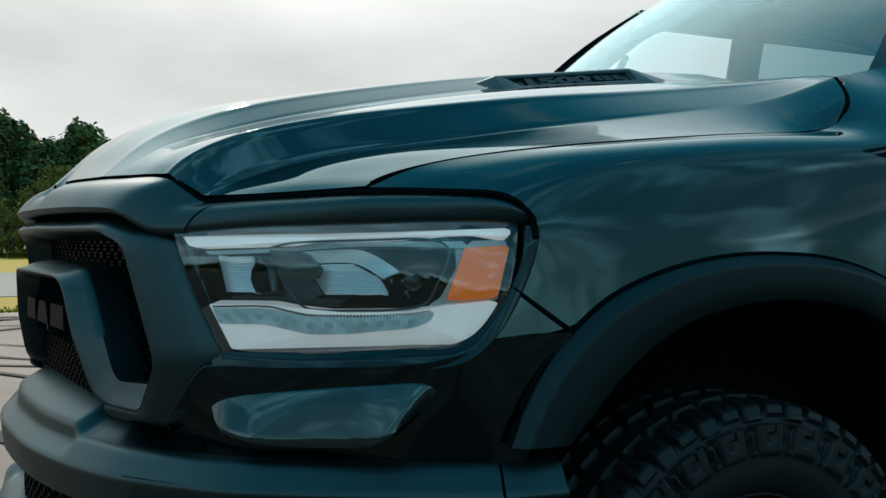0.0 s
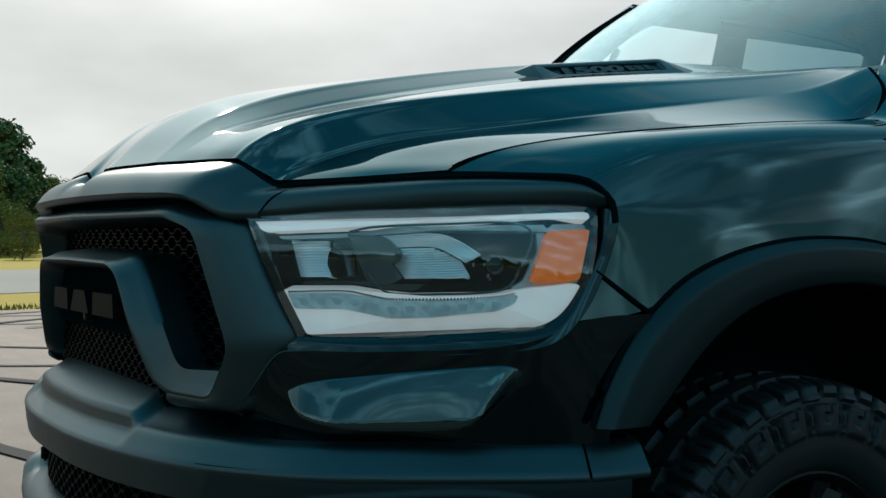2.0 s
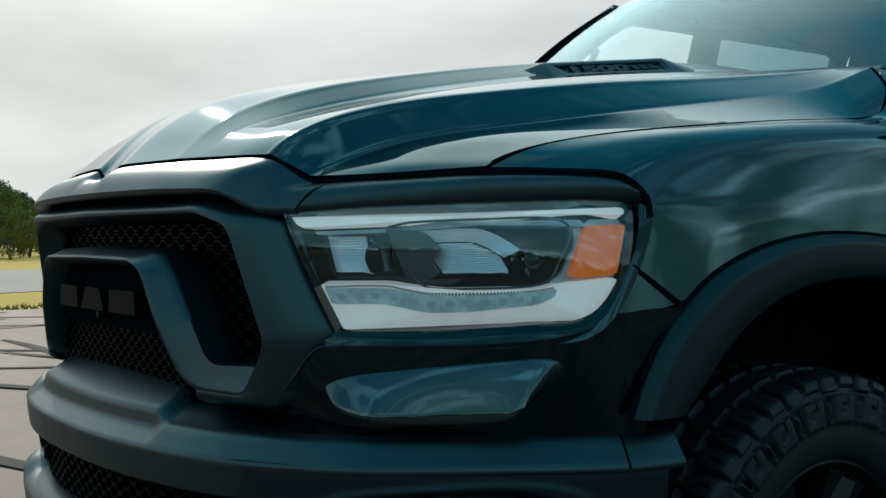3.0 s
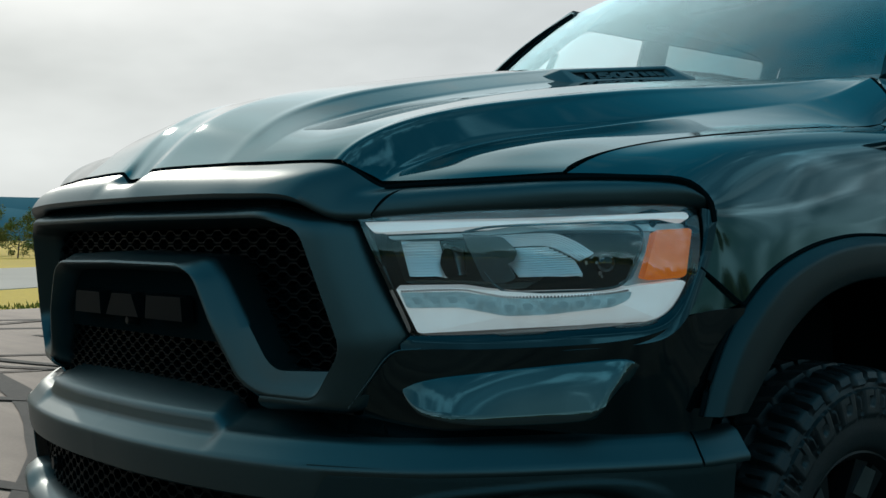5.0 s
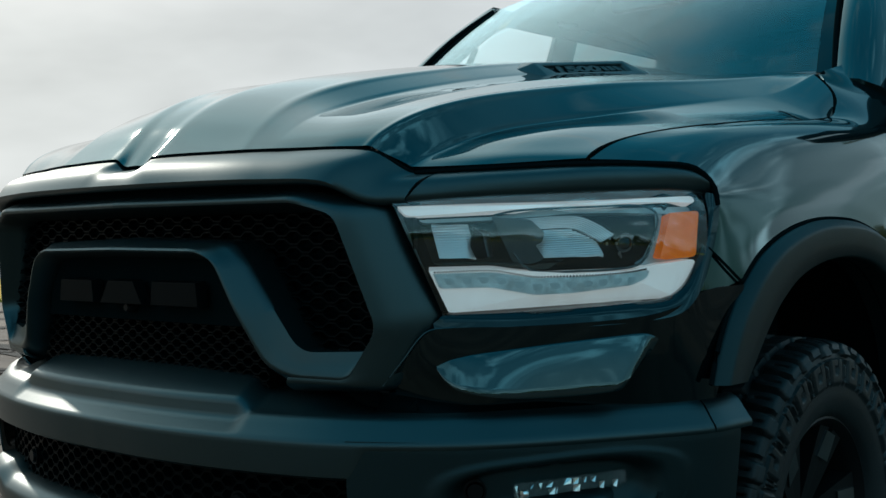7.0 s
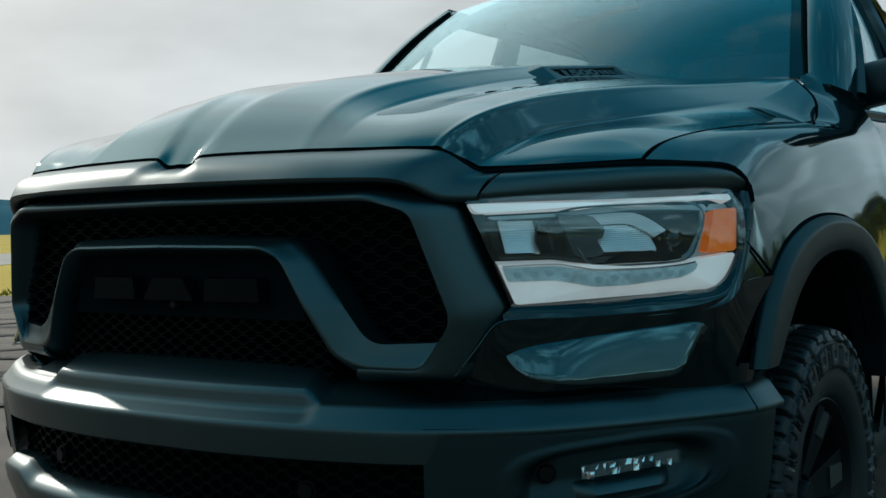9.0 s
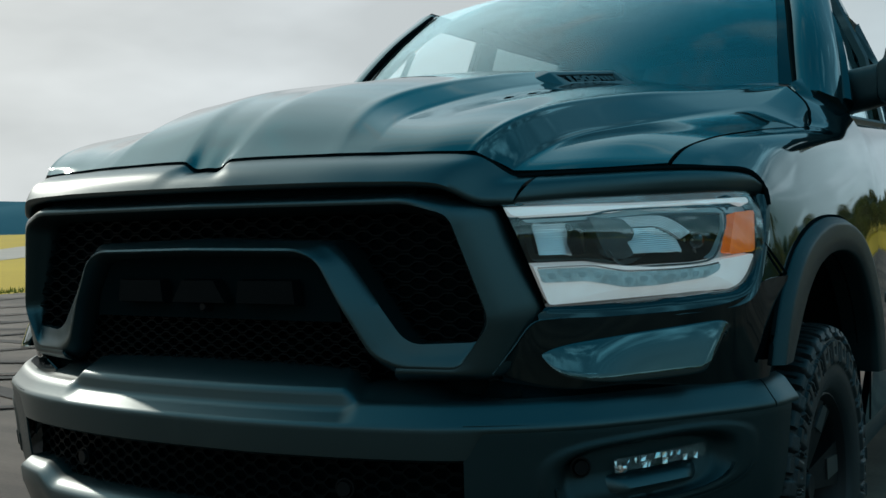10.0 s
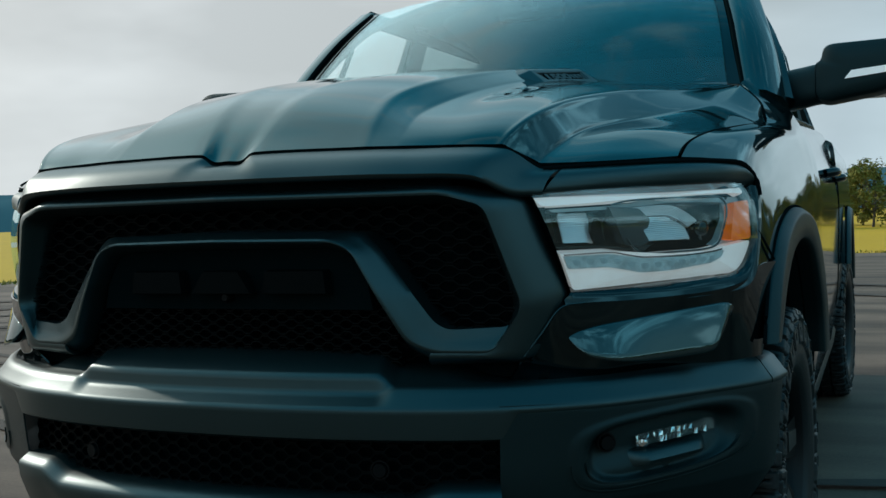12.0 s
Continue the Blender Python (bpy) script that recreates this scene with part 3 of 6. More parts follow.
def build_scoop(s):
    """A low black scoop bezel on the bulge's shoulder, with a framed recess for the badge on its outer side."""
    foot = [(.356, .795), (.426, .842), (.462, 1.215), (.438, 1.275), (.335, 1.240), (.328, .850)]
    P = [np.array((x, y, hood_z(x, y) - .004)) for x, y in foot]
    T = [arr(.379, .842, 1.362), arr(.413, 1.172, 1.396), arr(.352, 1.162, 1.400), arr(.345, .858, 1.368)]
    # the outer face: u along the truck, v down the slope
    face = lambda u, v: (T[0] * (1 - u) + T[1] * u) * (1 - v) + (P[1] * (1 - u) + P[2] * u) * v
    along = (T[1] - T[0]) / np.linalg.norm(T[1] - T[0])
    slope = .5 * (P[1] + P[2] - T[0] - T[1])
    slope -= along * slope.dot(along)
    fall = np.linalg.norm(slope)
    slope /= fall
    outw = np.cross(along, slope)
    outw = outw if outw[2] > 0 else -outw
    inner = [(.055, .16), (.955, .16), (.915, .66), (.115, .66)]
    R = [face(*q) for q in inner]
    F = [r - outw * .009 + (np.mean(R, axis=0) - r) * .03 for r in R]
    bm = bmesh.new()
    vert = {}

    def v_of(p):
        k = tuple(np.round(p, 5))
        if k not in vert:
            vert[k] = bm.verts.new(p * (s, 1, 1))
        return vert[k]

    O = [T[0], T[1], P[2], P[1]]
    faces = [(P[0], P[1], T[0]), (P[0], T[0], T[3], P[5]), (T[1], P[2], P[3]), (T[1], P[3], P[4], T[2]), (P[5], T[3], T[2], P[4]), (T[0], T[1], T[2], T[3])]
    for k in range(4):
        faces.append((O[k], O[(k + 1) % 4], R[(k + 1) % 4], R[k]))
        faces.append((R[k], R[(k + 1) % 4], F[(k + 1) % 4], F[k]))
    for f in faces:
        bm.faces.new([v_of(p) for p in f])
    bmesh.ops.recalc_face_normals(bm, faces=bm.faces[:])
    soft = [e for e in bm.edges if len(e.link_faces) == 2 and e.calc_face_angle(0) > radians(12)]
    bmesh.ops.bevel(bm, geom=soft, offset=.0035, segments=2, affect="EDGES", profile=.6)
    scoop = part("hood_scoop", bm, SATIN, truck, "satin black hood scoop bezel", sharp=70)
    bm = bmesh.new()
    prism(bm, [(f + outw * .0012) * (s, 1, 1) for f in F], [(f - outw * .006) * (s, 1, 1) for f in F])
    part("badge_recess", bm, BADGE, scoop, smooth=False)
    # the figures of the model and a small block of bars after them
    high = .36 * fall
    if s > 0:
        cu = bpy.data.curves.new("model_number", "FONT")
        cu.body, cu.size, cu.extrude, cu.bevel_depth, cu.offset = "1500", high * 1.38, 0.002, 0.0006, 0.0012
        tmp = new("model_number", cu)
        dg = bpy.context.evaluated_depsgraph_get()
        me = bpy.data.meshes.new_from_object(tmp.evaluated_get(dg))
        bpy.data.objects.remove(tmp)
        me.materials.clear()
        me.materials.append(TEXTURED)
        ob = new("model_number", me)
        ob.parent = scoop
        xax, yax = Vector(along), Vector(-slope)
        zax = xax.cross(yax)
        at = face(.14, .60) - outw * .005
        m = Matrix((xax * (.190 / (high * 1.38 * 2.25)), yax, zax)).transposed().to_4x4()
        m.translation = at
        ob.matrix_local = m
        for k, w in ((.660, .050), (.724, .060), (.798, .050)):
            bm = bmesh.new()
            q = [face(k, .26), face(k + w, .26), face(k + w, .54), face(k, .54)]
            prism(bm, [p - outw * .003 for p in q], [p - outw * .008 for p in q])
            part("badge_bar", bm, TEXTURED, scoop, smooth=False)
    return scoop


build_scoop(1)
build_scoop(-1)

# ---- grille header, brows ----
TOPB = [(0, -.004, 1.103), (.034, -.004, 1.103), (.066, -.004, 1.121), (.31, .021, 1.121), (.40, .036, 1.119), (.593, .076, 1.112), (.652, .121, 1.073), (.688, .150, 1.072)]
LOWB = [(0, -.062, 1.070), (.060, -.062, 1.070), (.120, -.060, 1.070), (.31, -.048, 1.069), (.42, -.034, 1.067), (.555, -.006, 1.060), (.615, .035, 1.030), (.668, .085, 1.026)]


def build_header():
    top, low = cromu(TOPB, 8), cromu(LOWB, 8)
    rows = []
    for k in np.linspace(0, 1, 12):
        p = top + (low - top) * k
        p = p + np.array((0, -.35, 1.0)) * (.010 * math.sin(math.pi * k ** 1.2))
        rows.append(p)
    # the lower lip turns in
    for d, z in ((.004, -.006), (.014, -.011), (.04, -.010)):
        rows.append(low + (0, d, z))
    g = np.array(rows)
    g = np.concatenate([mirror(g[:, :0:-1]), g], axis=1)
    part("grille_header", sheet(g, (0, -1, .5), 0.010), SATIN, truck, "satin black grille header panel", sharp=55)
    # dark filler behind the gap over the grille
    g = np.array([[(x, -.012 + .13 * x * x, z) for x in np.linspace(-.50, .50, 25)] for z in (1.036, 1.05, 1.072)])
    part("header_filler", sheet(g, (0, -1, 0), .02), DARK, truck)
    # dark seal between header and hood
    bm = bmesh.new()
    t = cromu(TOPB, 4) + (0, .006, -.002)
    tube(bm, np.concatenate([mirror(t[:0:-1]), t]), .0055, 6)
    part("hood_seal", bm, DARK, truck)


build_header()


def build_brow(s):
    """The narrow satin bar over the headlight."""
    top = crom([(.6895, .151, 1.072), (.78, .225, 1.076), (.885, .320, 1.080), (.945, .42, 1.080), (.976, .508, 1.074), (.990, .545, 1.052)], 30)
    low = crom([(.6695, .0872, 1.026), (.77, .183, 1.033), (.885, .295, 1.038), (.952, .40, 1.041), (.986, .515, 1.040), (.994, .548, 1.035)], 30)
    rows = [top + (low - top) * k + np.array((.55, -.55, .6)) * .012 * math.sin(math.pi * k) for k in np.linspace(0, 1, 9)]
    rows += [low + (-.004, .004, -.006), low + (-.02, .02, -.008)]
    g = np.array(rows) * (s, 1, 1)
    part("headlight_brow", sheet(g, (s, -1, .3), .008), SATIN, truck, sharp=55)
    bm = bmesh.new()
    seal = crom([(.655, .127, 1.071), (.70, .160, 1.074), (.78, .229, 1.079), (.885, .324, 1.083), (.947, .425, 1.083), (.980, .512, 1.077), (1.000, .548, 1.045), (1.006, .552, 1.01)], 30)
    tube(bm, seal * (s, 1, 1), .0062, 6)
    part("fender_seal", bm, DARK, truck)


build_brow(1)
build_brow(-1)

# ---- grille ----
RF = [(0, -.052, 1.026), (.50, -.022, 1.024), (.575, .004, 1.002), (.637, .045, .803), (.575, .033, .714), (.458, .000, .716), (.412, -.016, .738), (.360, -.040, .832), (.312, -.050, .922), (.266, -.056, .940), (0, -.064, .943)]
RB = [(0, .030, 1.008), (.490, .050, 1.008), (.545, .070, .988), (.603, .085, .812), (.604, .062, .764), (.490, .018, .760), (.462, .013, .774), (.415, .004, .838), (.352, -.004, .925), (.318, -.006, .957), (0, -.012, .966)]
RO = [(0, -.030, 1.046), (.50, .000, 1.044), (.632, .070, 1.020), (.694, .122, .815), (.640, .078, .694), (.450, .022, .690)]
UI = [(.458, .030, .690), (.404, .020, .718), (.350, .005, .826), (.300, -.004, .906), (.258, -.010, .921), (0, -.018, .925)]


def build_grille():
    frame_bm = bmesh.new()
    f, b = rounded(RF, .022), rounded(RB, .018)
    n = len(f)
    # wall of the slot: front lip, a rounded edge, then the slope to the back
    rows = [f]
    for k in (.06, .15, .4, .7, 1.0):
        rows.append(f + (b - f) * k - np.array((0, 1, 0)) * .004 * math.sin(math.pi * min(1, k * 4)))
    rows += [b + (0, .008, 0), b + (0, .075, 0)]
    g = np.array(rows)
    for s in (1, -1):
        sheet(g * (s, 1, 1), (0, 0, 0.01), .006, frame_bm)
    # outer face from the lip to the outer edge
    o = rounded(RO, .030)
    fo = rounded(RF[:6], .022)
    g = np.array([fo + (o - fo) * k + np.array((0, -1, 0)) * .010 * math.sin(math.pi * k) for k in np.linspace(0, 1, 7)] + [o + (.004, .03, 0)])
    for s in (1, -1):
        sheet(g * (s, 1, 1), (0, -1, 0), .006, frame_bm)
    grille = part("grille_surround", frame_bm, SATIN, truck, "satin black grille frame with an arched bridge", sharp=50)
    # inner return of the bridge towards the middle panel
    bm = bmesh.new()
    fi = rounded(RF[5:], .022)
    ui = rounded(UI, .022)
    g = np.array([fi, fi + (ui - fi) * .15 + (0, -.002, 0), fi + (ui - fi) * .6, ui + (0, .02, 0)])
    for s in (1, -1):
        sheet(g * (s, 1, 1), (0, 0, -.01), .005, bm)
    part("bridge_return", bm, SATIN, grille)
    return grille


grille = build_grille()


def wave_bar(bm, x0, x1, z, phase, ydepth, period=.062, amp=.0065, w=.0045, deep=.014):
    """One staggered bar of the stretched-honeycomb mesh."""
    k = math.floor((x0 - phase) / period) - 1
    pts = []
    while phase + k * period < x1 + period:
        a = phase + k * period
        for dx, dz in ((0, -amp), (.30, -amp), (.5, amp), (.80, amp)):
            x = a + dx * period
            if x0 <= x <= x1:
                pts.append((x, z + dz))
        k += 1
    if len(pts) < 2:
        return
    rows = [[], [], [], []]
    for x, zz in pts:
        y = ydepth(x)
        for r, (dy, dz) in enumerate(((0, w / 2), (0, -w / 2), (deep, -w / 2), (deep, w / 2))):
            rows[r].append((x, y + dy, zz + dz))
    g = np.array(rows)
    put_grid(bm, g, close_u=True)


def build_mesh():
    # behind the slot and the bridge
    bm = bmesh.new()
    z, row = .70, 0
    while z < 1.01:
        half = .64 if z < .95 else .60
        wave_bar(bm, -half, half, z, (row % 2) * .031, lambda x: .050 + .05 * x * x, w=.0030, amp=.0044, deep=.018)
        z += .0150
        row += 1
    part("grille_mesh", bm, MESHBLACK, grille, "black stretched-honeycomb grille mesh", smooth=False)
    bm = bmesh.new()
    g = np.array([[(x, .085 + .07 * x * x, z) for x in np.linspace(-.66, .66, 13)] for z in (.66, .85, 1.06)])
    sheet(g, (0, -1, 0), .01, bm)
    part("grille_backing", bm, DARK, grille)
    # smooth panel behind the emblem, with small hexagons below it
    bm = bmesh.new()
    g = []
    for z, w in ((.800, .335), (.85, .325), (.905, .295), (.925, .262)):
        g.append([(w * u, -.004 + .03 * (w * u) ** 2, z) for u in np.linspace(-1, 1, 15)])
    sheet(np.array(g), (0, -1, 0), .02, bm)
    part("emblem_panel", bm, DARK, grille)
    bm = bmesh.new()
    z, row = .692, 0
    while z < .806:
        half = .40 - .35 * (z - .69)
        wave_bar(bm, -half, half, z, (row % 2) * .0215, lambda x: .012 + .04 * x * x, period=.043, amp=.0034, w=.0030, deep=.016)
        z += .0118
        row += 1
    part("lower_mesh", bm, MESHBLACK, grille, smooth=False)
    # three plain emblem blocks
    for x0, x1, k in ((-.236, -.098, 0), (-.080, .074, 1), (.096, .252, 0)):
        bm = bmesh.new()
        i = .030 if k else .006
        out = [(x0, .832), (x1, .832), (x1 - i, .883), (x0 + i, .883)]
        y = lambda x: -.016 + .03 * x * x
        front = [(x, y(x) - .022, zz) for x, zz in [(x0 + .004, .835), (x1 - .004, .835), (x1 - i - .004, .880), (x0 + i + .004, .880)]]
        prism(bm, front, [(x, y(x), zz) for x, zz in out])
        part("emblem_block", bm, EMBLEM, grille, smooth=False)
    bm = bmesh.new()
    lathe(bm, [(-.022, .0001), (-.022, .007), (-.018, .010), (.0, .011)], 20, "y")
    bmesh.ops.translate(bm, verts=bm.verts[:], vec=(0, -.006, .826))
    part("camera_eye", bm, SENSOR, grille)


build_mesh()

# ---- headlights ----
# outline in plan and height: top edge, bottom edge, right edge
HT = [(.647, .074, 1.024), (.76, .178, 1.029), (.875, .292, 1.034), (.948, .400, 1.037), (.978, .500, 1.038), (.982, .536, 1.036)]
HB = [(.704, .141, .822), (.80, .222, .826), (.895, .312, .833), (.945, .378, .840), (.980, .432, .840), (.993, .472, .847)]


def lens_grid(nu=40, nv=22):
    t, b = crom(HT, nu), crom(HB, nu)
    rows = []
    for v in np.linspace(0, 1, nv):
        p = t + (b - t) * v
        w = (np.linspace(0, 1, nu) ** 3)[:, None]
        p = p + w * np.array((.012, .012, 0)) * math.sin(math.pi * v)
        p = p + np.array((.6, -.6, 0)) * (.016 * math.sin(math.pi * v ** .8))
        rows.append(p)
    return np.array(rows)


LG = lens_grid()
LN = normals(LG)
if LN[:, :, 1].mean() > 0:
    LN = -LN


def at_lens(u, v, d):
    """A place d metres behind the lens; u from the grille outwards, v downwards."""
    i, j = max(0, min(1, v)) * (LG.shape[0] - 1), max(0, min(1, u)) * (LG.shape[1] - 1)
    a, b = min(int(i), LG.shape[0] - 2), min(int(j), LG.shape[1] - 2)
    f, h = i - a, j - b
    mixed = lambda m: (m[a, b] * (1-f) * (1-h) + m[a+1, b] * f * (1-h) + m[a, b+1] * (1-f) * h + m[a+1, b+1] * f * h)
    return mixed(LG) - mixed(LN) * d


def lens_piece(name, outline, d0, d1, material, parent, s, label="", rad=.02, smooth=True, inset=0.0):
    """A solid piece inside the lamp with that (u, v) outline, its face d0 behind the lens and its back d1."""
    p = rounded([(u, v, 0) for u, v in outline + outline[:1]], rad, 4)[1:-1]
    first = np.array(outline[0])
    pts = [(first[0], first[1])] + [(q[0], q[1]) for q in p]
    c = np.mean(pts, axis=0)
    bm = bmesh.new()
    # the face follows the lens's curve
    k = 5
    rings = []
    for r in np.linspace(1, 0.02, k):
        rings.append([at_lens(c[0] + (u - c[0]) * r, c[1] + (v - c[1]) * r, d0) for u, v in pts])
    back = [at_lens(u, v, d1) for u, v in pts]
    g = np.array([back] + rings) * (s, 1, 1)
    v = put_grid(bm, g, close_v=True)
    bm.faces.new(v[-1])
    bm.faces.new(v[0][::-1])
    return part(name, bm, material, parent, label, smooth=smooth, sharp=35)


def ribs(name, outline, d, n, material, parent, s, label=""):
    """Horizontal reflector ribs that fill a (u, v) outline, each one from edge to edge."""
    v0, v1 = min(q[1] for q in outline), max(q[1] for q in outline)

    def span(v):
        hits = []
        for (a, b), (c, e) in zip(outline, outline[1:] + outline[:1]):
            if (b - v) * (e - v) <= 0 and abs(e - b) > 1e-9:
                hits.append(a + (c - a) * (v - b) / (e - b))
        return min(hits), max(hits)

    bm = bmesh.new()
    rows = []
    for i in range(n):
        for e, dd in ((.0, .0022), (.25, .0012), (.5, .0005), (.74, 0), (.78, .0050), (.98, .0050)):
            v = v0 + (v1 - v0) * min(.999, max(.001, (i + e) / n))
            a, b = span(v)
            rows.append([at_lens(a + (b - a) * q, v, d + dd + .006 * (2 * q - 1) ** 2) for q in np.linspace(0, 1, 10)])
    sheet(np.array(rows) * (s, 1, 1), (s, -1, 0), .003, bm)
    return part(name, bm, material, parent, label, sharp=20)


def arc_ribs(name, outer, inner, d, n, material, parent, s, label=""):
    """Ribs that follow a bent edge, side by side from the outer line to the inner one."""
    a, b = crom([(u, v, 0) for u, v in outer], 26), crom([(u, v, 0) for u, v in inner], 26)
    rows = []
    for i in range(n):
        for e, dd in ((.0, .0014), (.3, .0006), (.62, 0), (.66, .0050), (.98, .0050)):
            p = a + (b - a) * (i + e) / n
            rows.append([at_lens(q[0], q[1], d + dd) for q in p])
    bm = bmesh.new()
    sheet(np.array(rows) * (s, 1, 1), (s, -1, 0), .003, bm)
    return part(name, bm, material, parent, label, sharp=20)


def build_headlight(s):
    bm = bmesh.new()
    # housing: a dark bowl behind the lens
    g = LG - LN * .085
    sheet(g * (s, 1, 1), (s, -1, 0), .01, bm)
    rim = np.concatenate([LG[0], LG[1:, -1], LG[-1, -2::-1], LG[-2:0:-1, 0]])
    rimn = np.concatenate([LN[0], LN[1:, -1], LN[-1, -2::-1], LN[-2:0:-1, 0]])
    wall = np.array([rim - rimn * .002, rim - rimn * .085]) * (s, 1, 1)
    put_grid(bm, wall, close_v=True)
    lamp = part("headlight", bm, GLOSS, truck, "black LED headlight with a clear lens and amber side reflector")
    lens_piece("upper_light_strip", [(.012, .030), (.985, .016), (.985, .082), (.40, .098), (.16, .122), (.022, .128)], .016, .04, GUIDE_TOP, lamp, s, "pale upper light strip", rad=.03)
    lens_piece("upper_bezel", [(.055, .155), (.28, .15), (.40, .105), (.985, .09), (.985, .165), (.80, .175), (.40, .150), (.29, .185), (.060, .19)], .030, .06, LAMPSHEEN, lamp, s, "grey upper bezel with sky sheen put into its colour", rad=.03)
    lens_piece("outer_bezel", [(.80, .14), (.99, .13), (.99, .66), (.72, .69), (.765, .62), (.81, .34)], .034, .06, LAMPSHEEN, lamp, s, "", rad=.03)
    lens_piece("dark_bezel", [(.05, .19), (.25, .19), (.34, .145), (.78, .13), (.84, .2), (.79, .64), (.72, .70), (.30, .68), (.22, .62), (.03, .62)], .058, .08, GLOSS, lamp, s, "", rad=.05)
    ribs("inner_reflector", [(.082, .205), (.190, .215), (.180, .535), (.062, .530)], .034, 13, RIBMETAL, lamp, s, "ribbed bright inner reflector")
    # the same ribs further out, their dimness put in as darker steel
    ribs("inner_reflector_end", [(.200, .235), (.248, .290), (.232, .535), (.190, .535)], .042, 12, STEEL, lamp, s)
    # the curved shade across the ribs, put in as a black piece
    lens_piece("reflector_shade", [(.186, .330), (.205, .270), (.222, .300), (.214, .535), (.176, .540), (.172, .420)], .028, .06, SENSOR, lamp, s, rad=.02)
    lens_piece("smoked_divider", [(.262, .165), (.366, .20), (.400, .330), (.384, .420), (.365, .430), (.384, .560), (.345, .600), (.286, .575)], .018, .06, LAMPGREY, lamp, s, "smoked grey divider", rad=.02)
    ribs("outer_reflector", [(.372, .300), (.480, .300), (.565, .430), (.592, .570), (.388, .560), (.366, .440), (.390, .380)], .030, 13, RIBMETAL, lamp, s, "ribbed bright main reflector")
    arc_ribs("upper_reflector", [(.345, .185), (.50, .180), (.560, .240), (.628, .375)], [(.360, .290), (.475, .290), (.520, .330), (.578, .440)], .032, 7, RIBMETAL, lamp, s)
    # the rounded edge of the projector's housing
    bm = bmesh.new()
    edge = crom([(.27, .150, 0), (.34, .118, 0), (.55, .112, 0), (.71, .115, 0), (.770, .170, 0), (.780, .280, 0), (.750, .500, 0), (.722, .650, 0), (.665, .690, 0), (.50, .685, 0), (.36, .672, 0), (.320, .62, 0), (.295, .50, 0)], 60)
    tube(bm, [at_lens(u, v, .017) * (s, 1, 1) for u, v, _ in edge], .0022, 6)
    part("projector_rim", bm, LAMPGREY, lamp)
    # glints beside the projector, put in as small scattered steel pieces
    rnd = random.Random(5)
    for k in range(7):
        u, v = .60 + .075 * rnd.random(), .40 + .20 * rnd.random()
        w, h = rnd.uniform(.004, .010), rnd.uniform(.012, .035)
        lens_piece("reflector_glint", [(u, v), (u + w, v), (u + w, v + h), (u, v + h)], .034, .038, STEEL, lamp, s, rad=.002, smooth=False)
    # projector lens
    bm = bmesh.new()
    c = at_lens(.672, .47, .044)
    nrm = at_lens(.672, .47, 0) - c
    nrm /= np.linalg.norm(nrm)
    lathe(bm, [(.016, .0001), (.014, .008), (.009, .014), (.0, .018), (-.012, .019)], 24, "y")
    q = Vector((0, 1, 0)).rotation_difference(Vector(nrm))
    bmesh.ops.transform(bm, matrix=Matrix.Translation(c) @ q.to_matrix().to_4x4(), verts=bm.verts[:])
    if s < 0:
        bmesh.ops.scale(bm, vec=(-1, 1, 1), verts=bm.verts[:])
    part("projector_lens", bm, GLOSS, lamp, "dark projector eye")
    # the running-light guide under them: a thick band that steps down and turns up at its end
    lens_piece("running_light", [(.015, .615), (.22, .620), (.29, .66), (.36, .695), (.66, .715), (.73, .70), (.80, .660), (.96, .64), (.99, .68), (.985, .88), (.945, .985), (.02, .985)], .014, .05, GUIDE, lamp, s, "milky running-light guide", rad=.02)
    lens_piece("guide_step", [(.025, .640), (.215, .645), (.285, .685), (.355, .720), (.66, .738), (.755, .715), (.745, .790), (.69, .845), (.45, .865), (.33, .860), (.26, .815), (.19, .775), (.025, .770)], .0105, .014, LEDBAND, lamp, s, "grey band of small LEDs", rad=.02)
    for k in range(12):
        u = .055 + .056 * k
        v = .705 if u < .20 else .705 + .085 * min(1, (u - .2) / .12)
        lens_piece("led_pocket", [(u - .004, v - .022), (u + .022, v - .026), (u + .031, v), (u + .022, v + .032), (u + .000, v + .034)], .0098, .0106, POCKET, lamp, s, rad=.014)
    # a row of fine teeth along the upper edge of the guide
    bm = bmesh.new()
    tooth = crom([(.03, .628, 0), (.215, .632, 0), (.285, .672, 0), (.36, .708, 0), (.66, .726, 0), (.75, .705, 0)], 86)
    for k in range(0, 84):
        a, b = tooth[k], tooth[k] + (tooth[k + 1] - tooth[k]) * .5
        q = [at_lens(a[0], a[1] - .007, .0100), at_lens(b[0], b[1] - .007, .0100), at_lens(b[0], b[1] + .007, .0100), at_lens(a[0], a[1] + .007, .0100)]
        back = [at_lens(a[0], a[1] - .007, .0135), at_lens(b[0], b[1] - .007, .0135), at_lens(b[0], b[1] + .007, .0135), at_lens(a[0], a[1] + .007, .0135)]
        prism(bm, [t * (s, 1, 1) for t in q], [t * (s, 1, 1) for t in back])
    part("guide_teeth", bm, LAMPGREY, lamp, smooth=False)
    lens_piece("amber_reflector", [(.826, .195), (.978, .175), (.965, .615), (.786, .625)], .010, .035, AMBER, lamp, s, "amber side reflector", rad=.03)
    bm = bmesh.new()
    g = np.array([LG[i] for i in range(LG.shape[0])]) * (s, 1, 1)
    sheet(g, (s, -1, 0), .0025, bm)
    ob = part("lens", bm, LENS, lamp, "clear plastic lens")
    ob.visible_shadow = False
